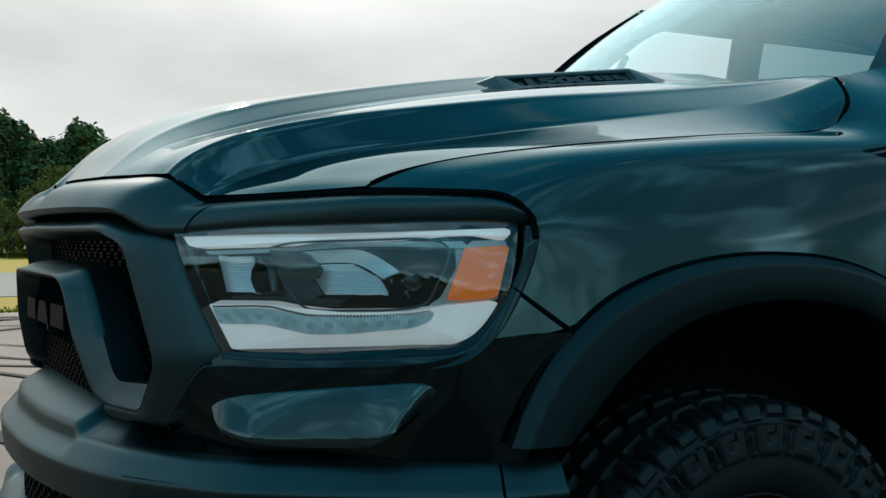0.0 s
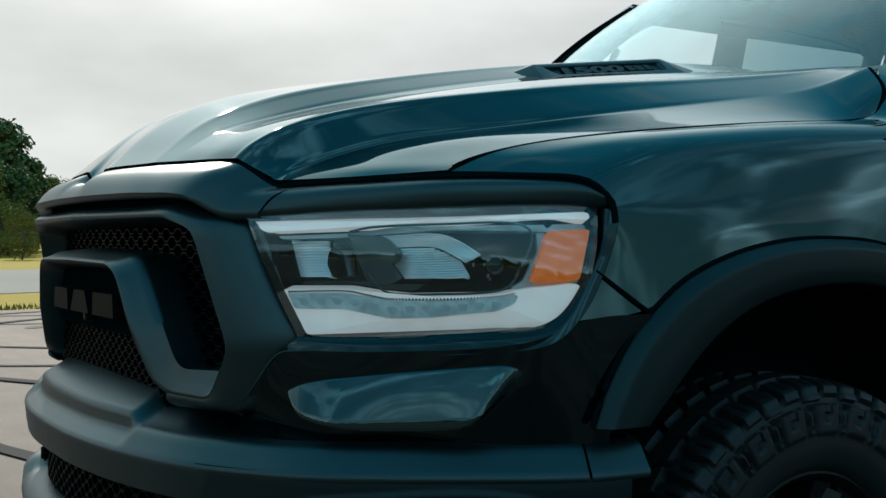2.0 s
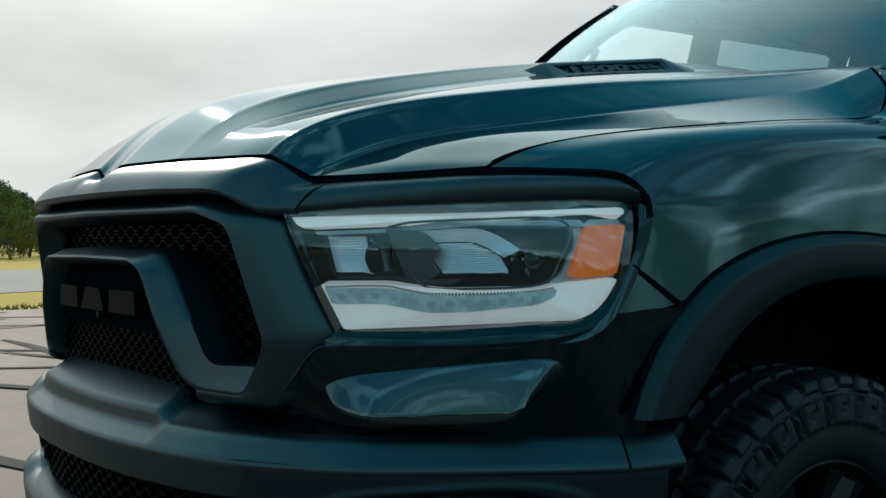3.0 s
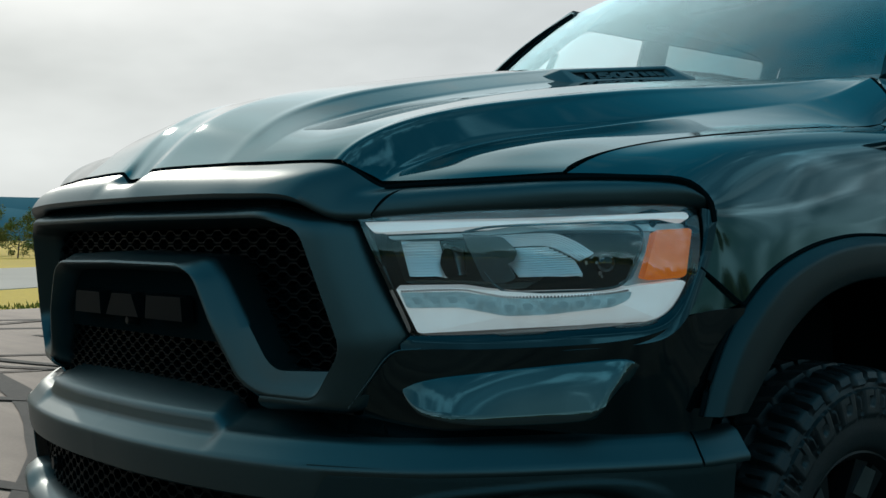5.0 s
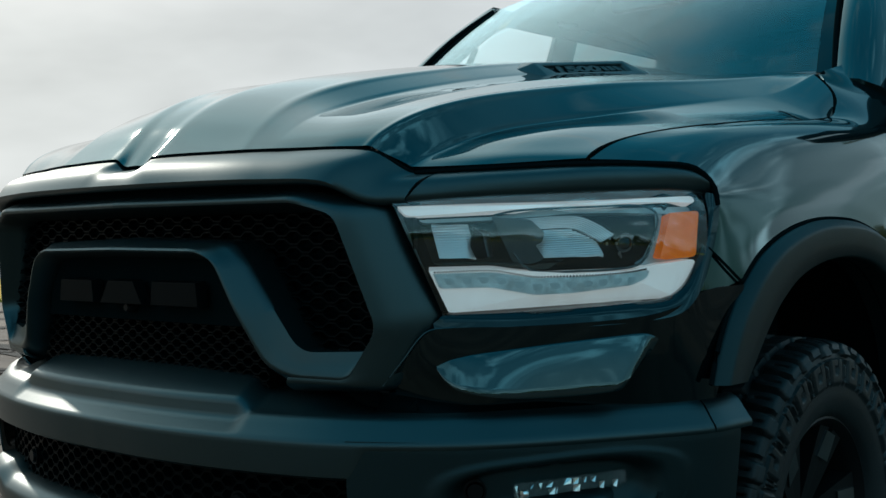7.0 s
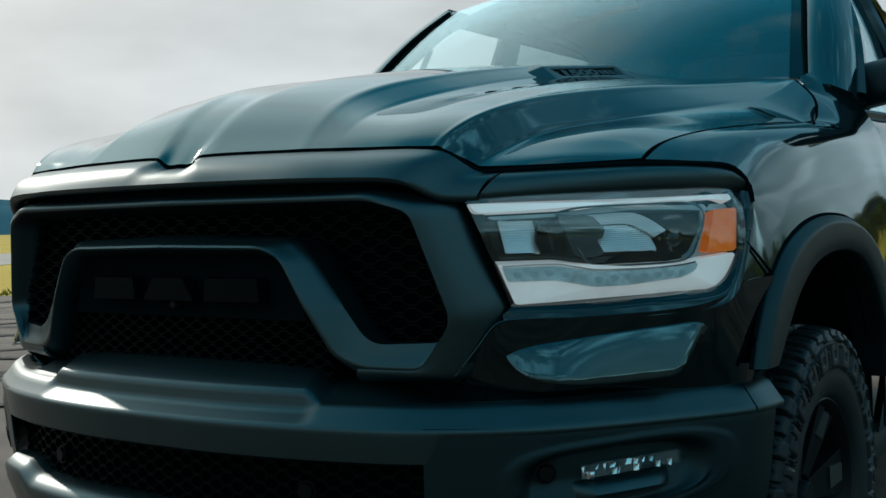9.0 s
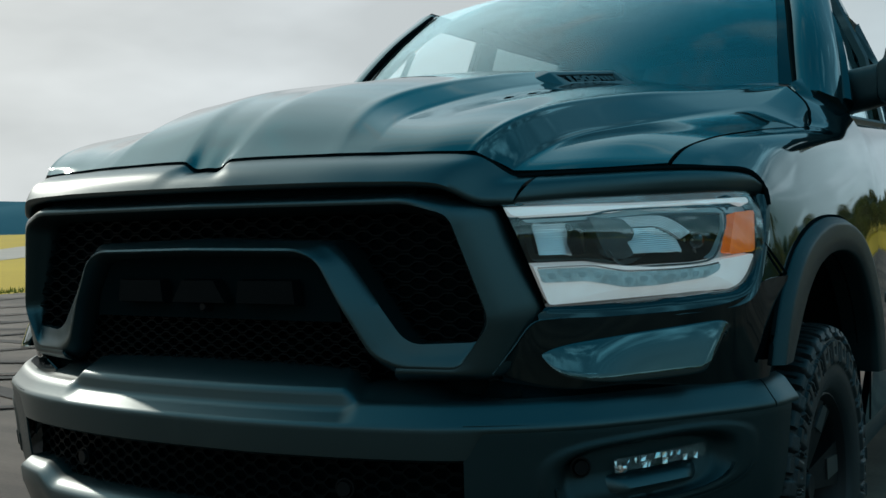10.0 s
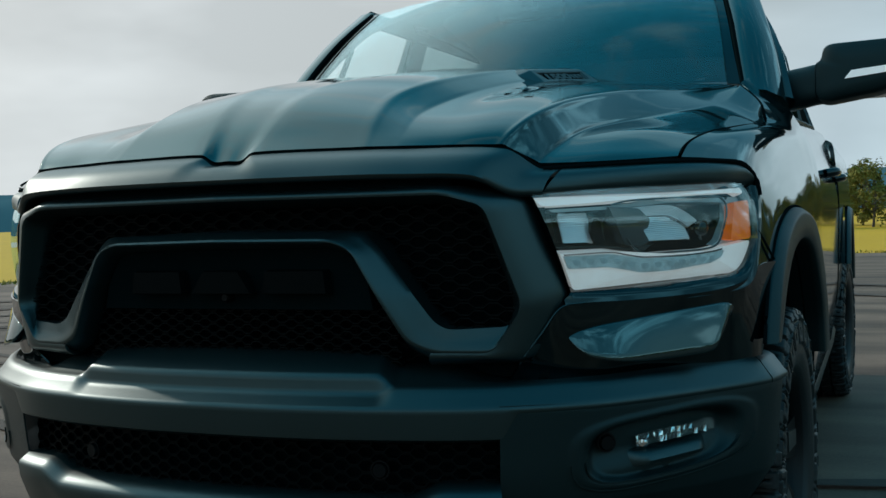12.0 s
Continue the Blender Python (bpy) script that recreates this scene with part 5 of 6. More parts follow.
def tyre_body():
    """The tyre as one moulded body: a round carcass whose rubber stands out in lugs, pads and frames."""
    half = crom([(.100, .226, 0), (.118, .236, 0), (.132, .250, 0), (.1405, .276, 0), (.1415, .300, 0), (.1400, .330, 0), (.1375, .360, 0), (.1330, .376, 0), (.120, .385, 0), (.09, .389, 0), (0, .392, 0)], 74)[:, :2]
    line = np.concatenate([half, half[-2::-1] * (-1, 1)])
    t = np.gradient(line, axis=0)
    nrm = np.stack([-t[:, 1], t[:, 0]], axis=1)
    nrm /= np.linalg.norm(nrm, axis=1, keepdims=True)
    nrm *= np.where((nrm * (line - (0, .30))).sum(axis=1) < 0, -1, 1)[:, None]
    step = lambda a, b, q: np.clip((q - a) / (b - a), 0, 1) ** 2 * (3 - 2 * np.clip((q - a) / (b - a), 0, 1))
    inside = lambda q, a, b, e: step(a - e, a + e, q) * (1 - step(b - e, b + e, q))
    m = 648
    deg = np.arange(m) * 360 / m
    rows = []
    for (x, r), n in zip(line, nrm):
        ax = abs(x)
        shift = 0 if x > 0 else 3.75
        a = (deg + shift) % 15
        b = (deg + shift) % 7.5
        long = ((deg + shift) // 7.5) % 2
        h = np.zeros(m)
        if ax > .10 and .295 < r < .3665:
            across = float(inside(np.array(r), .309, .3630, .0016))
            # a wide pad with a square pit and a slit running out of it
            pad = inside(a, .6, 10.0, .30) * across
            pit = inside(a, 4.3, 6.9, .25) * float(inside(np.array(r), .3300, .3470, .0014))
            slit = inside(a, 3.5, 4.1, .22) * float(step(.336, .340, r))
            # a tapered frame between two pads, with a bar in it
            w = 2.15 - 1.0 * (.363 - r) / .054
            off = np.abs(a - 12.5)
            frame_in = 1 - step(w - .75, w - .45, off) * 1.0
            frame_all = (1 - step(w - .15, w + .15, off)) * across
            ends = 1 - float(inside(np.array(r), .314, .3575, .001))
            bar = (1 - step(.35, .6, off)) * float(inside(np.array(r), .322, .350, .0014))
            frame_h = frame_all * np.maximum(np.maximum(1 - frame_in, ends), bar)
            h = np.maximum(pad * (1 - np.maximum(pit, slit)), frame_h * .85) * .0075
        elif r >= .3665 and ax > .066:
            # shoulder lugs, every other one reaching further down the side
            low = np.where(long > .5, .3700, .3760)
            down = step(low - .0012, low + .0012, r) if ax > .115 else np.ones(m)
            gap = .9 + .5 * step(.10, .07, ax)
            skew = 9.0 * (.14 - ax)
            bb = (b + skew) % 7.5
            lug = inside(bb, gap, 7.5 - gap, .28) * down * float(step(.066, .071, ax))
            sipe = inside(bb, 3.5, 4.0, .2) * float(inside(np.array(ax), .085, .118, .003))
            h = lug * (1 - .7 * sipe) * (.0165 if ax < .13 else .0110)
        elif ax <= .066:
            # two rows of slanted blocks in the middle of the tread
            c = (deg + shift + 3.0 + 55 * (ax - .033)) % 9.0
            h = inside(c, .8, 8.2, .3) * float(inside(np.array(ax), .007, .060, .003)) * .0165
        p, q = x + n[0] * h, r + n[1] * h
        rows.append(np.stack([p, q * np.cos(np.radians(deg)), q * np.sin(np.radians(deg))], axis=1))
    bm = bmesh.new()
    put_grid(bm, np.array(rows), close_v=True)
    return bm


def build_wheel():
    """An all-terrain wheel round the x axis, its outer side towards +x: a rim with spokes, and the tyre under it."""
    W = .142
    bm = bmesh.new()
    lathe(bm, [(-W + .03, .225), (.10, .225), (.112, .236), (.118, .238), (.120, .232), (.104, .218), (.090, .212), (.02, .20), (.02, .05), (.06, .045), (.06, .0001)], 60)
    wheel = part("wheel", bm, RIMBLACK, truck, "black six-spoke off-road wheel", sharp=30)
    for k in range(6):
        bm = bmesh.new()
        a0 = k * math.pi / 3
        for da in (-.16, .16):
            a = a0 + da
            d, t = np.array((0, math.cos(a), math.sin(a))), np.array((0, -math.sin(a), math.cos(a)))
            ex = np.array((1, 0, 0))
            p0, p1 = d * .05, d * .215
            w0, w1 = .018, .024
            front = [p0 - t * w0 + ex * .070, p0 + t * w0 + ex * .070, p1 + t * w1 + ex * .102, p1 - t * w1 + ex * .102]
            prism(bm, front, [q - ex * .045 for q in front])
        part("spoke", bm, RIMBLACK, wheel, smooth=False)
    for k in range(6):
        bm = bmesh.new()
        a = k * math.pi / 3
        d, t = np.array((0, math.cos(a), math.sin(a))), np.array((0, -math.sin(a), math.cos(a)))
        ex = np.array((1, 0, 0))
        f = [d * .145 - t * .028 + ex * .091, d * .145 + t * .028 + ex * .091, d * .205 + t * .022 + ex * .103, d * .205 - t * .022 + ex * .103]
        prism(bm, [q + ex * .002 for q in f], [q - ex * .01 for q in f])
        part("spoke_facet", bm, STEEL, wheel, "machined spoke facet", smooth=False)
    part("tyre", tyre_body(), RUBBER, wheel, "chunky all-terrain tyre", sharp=55)
    bm = bmesh.new()
    lathe(bm, [(.06, .0001), (.086, .0001), (.088, .030), (.080, .036), (.05, .038)], 24)
    part("hub_cap", bm, RIMBLACK, wheel)
    return wheel


def place_wheels():
    w = build_wheel()
    z = GROUND + .396
    w.matrix_local = pose(.888, 1.005, z, 7, 0, 0) @ Matrix.Scale(.97, 4)
    for x, y, rz in ((-.890, 1.00, 180), (.700, 4.67, 0), (-1.030, 4.67, 180)):
        c = copy_thing(w, pose(x, y, z, 20, 0, rz))
        c.parent = truck
        c.matrix_local = pose(x, y, z, 20, 0, rz) @ Matrix.Scale(.97, 4)


for side in (1, -1):
    build_fender(side)
    build_flare(side)
    build_flare(side, 3.67, "rear_flare")
    build_well(side)
    build_well(side, 3.67)
place_wheels()


def side_section(y, belt, bottom=.38, inset=0.0):
    return [(.885 - inset, y, belt), (.945 - inset, y, belt - .035), (.985 - inset, y, 1.16), (1.008 - inset, y, 1.02), (1.004 - inset, y, .80), (.996 - inset, y, .60), (.965 - inset, y, bottom)]


def build_side(s):
    """Doors and bed side of one flank."""
    for y0, y1, b0, b1, name in ((1.652, 2.63, 1.268, 1.310, "front_door"), (2.638, 3.52, 1.310, 1.345, "rear_door")):
        g = np.array([crom(side_section(y, b0 + (b1 - b0) * (y - y0) / (y1 - y0)), 24) for y in np.linspace(y0, y1, 12)]) * (s, 1, 1)
        door = part(name, sheet(g, (s, 0, 0), .02), PAINT, truck, "glossy black crew-cab door", sharp=60)
        # belt moulding
        bm = bmesh.new()
        q = [(y, b0 + (b1 - b0) * (y - y0) / (y1 - y0)) for y in np.linspace(y0, y1, 8)]
        rows = [[(s * x, y, z + dz) for y, z in q] for x, dz in ((.900, -.014), (.906, .004), (.894, .014), (.874, .008))]
        sheet(np.array(rows), (s, 0, 0), .004, bm)
        part("belt_moulding", bm, TEXTURED, door)
        # handle
        bm = bmesh.new()
        yh = y1 - .22
        p = crom([(s * .996, yh, 1.105), (s * 1.030, yh + .03, 1.110), (s * 1.036, yh + .10, 1.112), (s * 1.030, yh + .17, 1.112), (s * .996, yh + .20, 1.108)], 16)
        tube(bm, p, .016, 10)
        part("door_handle", bm, GLOSS, door, "gloss black door handle")
    if s > 0:
        # plain bars of the lettering on the front door
        for k, (a, b) in enumerate(((0, .05), (.065, .12), (.135, .19), (.205, .26))):
            bm = bmesh.new()
            box(bm, (.003, .7 * (b - a), .030), (1.004, 1.80 + .5 * (a + b), .74), .001)
            part("door_badge_bar", bm, STEEL, truck)
    secs = []
    for y in (3.53, 3.80, 4.05):
        secs.append([(.93, y, 1.275)] + side_section(y, 1.262)[1:])
    bm = bmesh.new()
    up = np.array([crom([(.95, y, 1.290), (.985, y, 1.270), (1.000, y, 1.16), (1.010, y, 1.05), (1.012, y, 1.0 - .02)], 16) for y in np.linspace(3.53, 5.80, 24)]) * (s, 1, 1)
    sheet(up, (s, 0, 0), .02, bm)
    for y0, y1 in ((3.53, 4.13), (5.24, 5.80)):
        lo = np.array([crom([(1.012, y, .98), (1.008, y, .80), (.998, y, .60), (.97, y, .42)], 12) for y in np.linspace(y0, y1, 6)]) * (s, 1, 1)
        sheet(lo, (s, 0, 0), .02, bm)
    part("bed_side", bm, PAINT, truck, "glossy black cargo-bed side", sharp=60)
    # sill step
    bm = bmesh.new()
    sheet(np.array([[(s * x, y, z) for y in (1.60, 2.5, 3.6, 4.1)] for x, z in ((.95, .40), (.965, .36), (.955, .30), (.92, .28))]), (s, 0, 0), .01, bm)
    part("rocker_sill", bm, TEXTURED, truck)


for side in (1, -1):
    build_side(side)

# ---- cab ----
# pillar line from the foot of the windscreen to the roof
PB, PT = arr(.818, 1.545, 1.352), arr(.684, 2.030, 1.778)
ROOF = [(2.03, 1.785, .665), (2.20, 1.832, .680), (2.55, 1.868, .675), (2.95, 1.868, .665), (3.30, 1.838, .650), (3.46, 1.800, .640)]


def build_cab():
    # windscreen
    rows = []
    for k in np.linspace(0, 1, 14):
        e = PB + (PT - PB) * k
        e = e + np.array((0, -.02, .025)) * math.sin(math.pi * k)
        row = []
        for u in np.linspace(-1, 1, 25):
            bow = (1 - u * u)
            row.append((e[0] * u, e[1] - (.135 - .05 * k) * bow, e[2] + .030 * bow + .012 * bow * k))
        rows.append(row)
    ws = part("windscreen", sheet(np.array(rows), (0, -1, 1), .004), WINDOW, truck, "large raked windscreen mirroring the sky")
    ws.visible_shadow = False
    # roof
    rows = []
    for y, z, hw in ROOF:
        rows.append([(hw * 1.03 * u, y - (.085 * (1 - u * u) if y < 2.1 else 0), z - .012 - .055 * abs(u) ** 3 + .012 + .03 * (1 - u * u) * (1 if y > 2.1 else 1)) for u in np.linspace(-1, 1, 25)])
    g = np.array(rows)
    g = np.stack([crom(g[:, j], 26) for j in range(g.shape[1])], axis=1)
    part("roof", sheet(g, (0, 0, 1), .02), PAINT, truck, "glossy black cab roof", sharp=60)
    for s in (1, -1):
        # front pillar: painted outside, black seal towards the glass
        bm = bmesh.new()
        rows = []
        for k in np.linspace(-.05, 1.02, 14):
            e = PB + (PT - PB) * k + np.array((0, -.02, .025)) * math.sin(math.pi * max(0, min(1, k)))
            rows.append([e + (-.01, -.004, .004), e + (.012, -.006, .010), e + (.055, .008, .006), e + (.100, .050, -.016), e + (.112, .100, -.05)])
        sheet(np.array(rows) * (s, 1, 1), (s, -1, .5), .02, bm)
        part("front_pillar", bm, PAINT, truck, sharp=60)
        bm = bmesh.new()
        tube(bm, [(e * (s, 1, 1)) for e in [PB + (PT - PB) * k + np.array((-.004, -.026, .029)) * (math.sin(math.pi * k) if 0 < k < 1 else 0) + (-.006, -.004, .004) for k in np.linspace(0, 1, 12)]], .007, 6)
        part("windscreen_seal", bm, DARK, truck)
        # black printed band along the edge of the glass
        rows = []
        for k in np.linspace(0.01, 1, 14):
            e = PB + (PT - PB) * k + np.array((0, -.02, .025)) * math.sin(math.pi * k)
            row = []
            for u in np.linspace(.94, 1.0, 5):
                bow = 1 - u * u
                row.append((s * e[0] * u, e[1] - (.135 - .05 * k) * bow - .002, e[2] + .030 * bow + .012 * bow * k + .0025))
            rows.append(row)
        part("glass_edge_band", sheet(np.array(rows), (0, -1, 1), .001), GLOSS, truck)
        # roof rail and window frames
        bm = bmesh.new()
        rail = crom([tuple(PB + (0.106, .100, -.05)), tuple(PB + (PT - PB) * .5 + (.100, .092, -.03)), (.735, 2.13, 1.755), (.725, 2.40, 1.800), (.705, 2.80, 1.805), (.685, 3.20, 1.780), (.68, 3.42, 1.73)], 30)
        tube(bm, rail * (s, 1, 1), .026, 8)
        part("roof_rail", bm, GLOSS, truck)
        for ya, yb, w in ((2.62, 2.56, .032), (3.50, 3.40, .042)):
            bm = bmesh.new()
            tube(bm, np.array([(s * .875, ya, 1.31), (s * (.825 if ya < 3 else .79), (ya + yb) / 2, 1.55), (s * (.715 if ya < 3 else .675), yb, 1.79)]), w, 8)
            part("window_post", bm, GLOSS, truck)
        # inner trim: the middle pillar's lining and the edge of the headliner
        bm = bmesh.new()
        lining = np.array([[(s * x, y + dy, z) for dy in (-.075, 0, .075)] for x, y, z in ((.850, 2.62, 1.20), (.805, 2.60, 1.50), (.690, 2.56, 1.79))])
        sheet(lining, (s, 0, 0), .012, bm)
        edge = np.array([[(s * (x - d), y, z - d * 1.6) for y in (2.05, 2.5, 3.0, 3.42)] for x, z, d in ((.705, 1.80, 0.0), (.725, 1.80, .04))])
        sheet(edge, (s, 0, 0), .012, bm)
        part("cabin_lining", bm, INTERIOR, truck)
        # quarter-light bar at the front of the door glass
        bm = bmesh.new()
        tube(bm, np.array([(s * .880, 1.93, 1.28), (s * .840, 1.985, 1.47), (s * .79, 2.06, 1.66)]), .013, 6)
        part("quarter_bar", bm, GLOSS, truck)
        # side panes
        for q in ([(.880, 1.70, 1.265), (.880, 2.60, 1.305), (.715, 2.56, 1.79), (.740, 2.16, 1.75)], [(.880, 2.65, 1.31), (.860, 3.46, 1.34), (.680, 3.38, 1.76), (.715, 2.62, 1.79)]):
            a, b, c, d = [np.array(t) for t in q]
            g = np.array([[(a + (b - a) * u) * (1 - v) + (d + (c - d) * u) * v + (.022 * math.sin(math.pi * v), 0, 0) for u in np.linspace(0, 1, 8)] for v in np.linspace(0, 1, 8)])
            ob = part("side_window", sheet(g * (s, 1, 1), (s, 0, 0), .004), SIDEWINDOW if q[0][1] < 2 else PRIVACY, truck)
            ob.visible_shadow = False
    # rear wall and back window
    bm = bmesh.new()
    for z0, z1, w0, w1 in ((.5, 1.30, .93, .93),):
        sheet(np.array([[(w * u, 3.54, z) for u in np.linspace(-1, 1, 5)] for z, w in ((z0, w0), (z1, w1 - .045))]), (0, 1, 0), .02, bm)
    for s in (1, -1):
        sheet(np.array([[(s * x, 3.54 - .10 * (z - 1.3), z) for x in (x0, x1)] for z, x0, x1 in ((1.30, .76, .86), (1.55, .69, .77), (1.78, .62, .675))]), (0, 1, 0), .02, bm)
    sheet(np.array([[(.66 * u, y, z + .03 * (1 - u * u)) for u in np.linspace(-1, 1, 9)] for y, z in ((3.50, 1.69), (3.485, 1.76), (3.455, 1.80))]), (0, 1, 0), .02, bm)
    part("cab_back", bm, PAINT, truck)
    g = np.array([[(w * u, 3.53 - .10 * (z - 1.3), z) for u in np.linspace(-1, 1, 6)] for z, w in ((1.30, .76), (1.55, .69), (1.77, .62))])
    ob = part("rear_window", sheet(g, (0, 1, 0), .004), DEEP_TINT, truck)
    ob.visible_shadow = False
    # cowl strip and wipers
    rows = []
    for dy, dz in ((-.045, -.028), (-.03, -.006), (.0, .0), (.03, -.01)):
        rows.append([(.80 * u, 1.545 - .135 * (1 - u * u) + dy, 1.350 + .030 * (1 - u * u) + dz) for u in np.linspace(-1, 1, 25)])
    part("cowl", sheet(np.array(rows), (0, -1, 1), .02), TEXTURED, truck)
    for x0, x1 in ((-.52, .10), (.12, .70)):
        bm = bmesh.new()
        p = []
        for k in np.linspace(0, 1, 12):
            x = x0 + (x1 - x0) * k
            u = x / .80
            p.append((x, 1.512 - .132 * (1 - u * u) + .01 * k, 1.356 + .030 * (1 - u * u) - .006 * k))
        tube(bm, np.array(p), .006, 6)
        part("wiper", bm, TEXTURED, truck, "black windscreen wiper")
    # cabin
    bm = bmesh.new()
    rows = []
    for dy, z in ((0.02, 1.355), (.10, 1.375), (.42, 1.340), (.52, 1.26), (.50, .80)):
        rows.append([(.86 * u, 1.545 - .12 * (1 - u * u) * (1 - min(1, dy * 2)) + dy, z + .012 * (1 - u * u)) for u in np.linspace(-1, 1, 13)])
    sheet(np.array(rows), (0, .5, 1), .02, bm)
    part("dashboard", bm, INTERIOR, truck, "dark dashboard")
    bm = bmesh.new()
    a = np.linspace(0, 2 * math.pi, 28, endpoint=False)
    tube(bm, [(.42 + .185 * math.cos(t), 2.05 - .06 * math.sin(t), 1.18 + .175 * math.sin(t)) for t in a], .016, 8, True)
    part("steering_wheel", bm, INTERIOR, truck)
    for x, y in ((.42, 2.62), (-.42, 2.62), (.45, 3.32), (-.45, 3.32)):
        bm = bmesh.new()
        g = np.array([[(x + w * u, y + dy + .02 * u * u, z) for u in np.linspace(-1, 1, 7)] for z, w, dy in ((.66, .26, -.05), (.86, .27, -.03), (1.1, .25, .05), (1.24, .20, .09))])
        sheet(g, (0, -1, 0), .12, bm)
        part("seat_back", bm, SEAT, truck, "black leather seat back")
        bm = bmesh.new()
        box(bm, (.27, .11, .19), (x, y + .12, 1.345), .045)
        part("headrest", bm, SEAT, truck)
    bm = bmesh.new()
    box(bm, (1.80, 1.9, .05), (0, 2.55, .62), .01)
    part("cabin_floor", bm, INTERIOR, truck)
    # inner rear-view mirror
    bm = bmesh.new()
    box(bm, (.25, .045, .075), (0, 1.985, 1.730), .018)
    box(bm, (.05, .06, .09), (0, 1.945, 1.775), .012)
    part("rear_view_mirror", bm, INTERIOR, truck)
    # body behind the engine bay, to close the nose
    bm = bmesh.new()
    box(bm, (1.45, .9, .5), (0, .95, .80), .02)
    part("engine_block", bm, DARK, truck)
    # cargo bed floor and tailgate
    bm = bmesh.new()
    box(bm, (1.86, 2.25, .06), (0, 4.67, .90), .01)
    box(bm, (1.86, .06, .52), (0, 5.78, 1.02), .01)
    part("cargo_bed", bm, PAINT, truck)
    bm = bmesh.new()
    box(bm, (1.2, 5.2, .16), (0, 3.1, .50), .02)
    part("chassis", bm, DARK, truck)


build_cab()


def build_mirror(s):
    """A large towing-style door mirror on a thick squarish arm."""
    bm = bmesh.new()
    rows = []
    for x, y0, z, h, w in ((.845, 1.800, 1.348, .064, .060), (.905, 1.775, 1.348, .064, .060), (.960, 1.765, 1.356, .063, .058), (1.000, 1.758, 1.363, .062, .058), (1.060, 1.752, 1.366, .058, .056)):
        ring = []
        for a in np.linspace(0, 2 * math.pi, 32, endpoint=False):
            c, d = math.cos(a), math.sin(a)
            k = (abs(c) ** 4 + abs(d) ** 4) ** -.25
            ring.append((x - .030 * k * d if x < .85 else x, y0 + w * k * c, z + h * k * d))
        rows.append(ring)
    v = put_grid(bm, np.array(rows) * (s, 1, 1), close_v=True)
    bm.faces.new(v[0])
    bm.faces.new(v[-1][::-1])
    arm_ob = part("mirror_arm", bm, TEXTURED, truck, "black door mirror on a thick arm")
    # the joint where the arm folds
    bm = bmesh.new()
    joint = []
    for a in np.linspace(0, 2 * math.pi, 32, endpoint=False):
        c, d = math.cos(a), math.sin(a)
        k = (abs(c) ** 4 + abs(d) ** 4) ** -.25
        joint.append((s * .915, 1.774 + .0602 * k * c, 1.3485 + .0642 * k * d))
    tube(bm, joint, .0014, 5, True)
    part("arm_joint", bm, DARK, arm_ob)
    bm = bmesh.new()
    rings = []
    for y, k in ((1.836, .90), (1.810, 1.0), (1.735, 1.0), (1.702, .985), (1.684, .945), (1.676, .80), (1.673, .4)):
        out = []
        for x, z in rounded([(1.000, 1.365, 0), (1.000, 1.314, 0), (1.035, 1.299, 0), (1.19, 1.322, 0), (1.275, 1.350, 0), (1.280, 1.462, 0), (1.240, 1.486, 0), (1.045, 1.482, 0), (1.026, 1.468, 0), (1.020, 1.432, 0), (1.000, 1.424, 0), (1.000, 1.365, 0)], .022, 4)[:-1, :2]:
            out.append((s * (1.140 + (x - 1.140) * k), y, 1.388 + (z - 1.388) * k))
        rings.append(out)
    v = put_grid(bm, np.array(rings), close_v=True)
    bm.faces.new(v[-1])
    bm.faces.new(v[0][::-1])
    part("mirror_shell", bm, TEXTURED, arm_ob, sharp=45)
    bm = bmesh.new()
    lamp = [(1.092, 1.368), (1.250, 1.384), (1.258, 1.404), (1.112, 1.392)]
    prism(bm, [(s * x, 1.668, z) for x, z in lamp], [(s * x, 1.690, z) for x, z in lamp])
    part("signal_lamp", bm, GUIDE_TOP, arm_ob, "clear signal lamp in the mirror", smooth=False)
    bm = bmesh.new()
    box(bm, (.23, .004, .14), (s * 1.140, 1.838, 1.388), .001)
    part("mirror_glass", bm, CHROME, arm_ob)


build_mirror(1)
build_mirror(-1)


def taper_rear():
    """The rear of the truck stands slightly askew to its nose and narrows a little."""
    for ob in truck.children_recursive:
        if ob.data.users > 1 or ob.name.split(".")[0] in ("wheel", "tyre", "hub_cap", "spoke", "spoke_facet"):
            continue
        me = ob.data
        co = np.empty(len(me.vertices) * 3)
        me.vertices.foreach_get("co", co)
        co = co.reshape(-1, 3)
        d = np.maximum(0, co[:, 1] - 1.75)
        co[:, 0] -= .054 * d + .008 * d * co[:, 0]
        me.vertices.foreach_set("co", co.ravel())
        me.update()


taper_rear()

# ---- the place ----
def ground_material(name, c1, c2, scale, bscale, bump, rough=0.9, spec=.3):
    m = mat(name, c1, rough, color2=c2, vary=.2, vscale=scale, grain=.45, gscale=bscale, bump=bump, bscale=bscale, spec=spec)
    return m


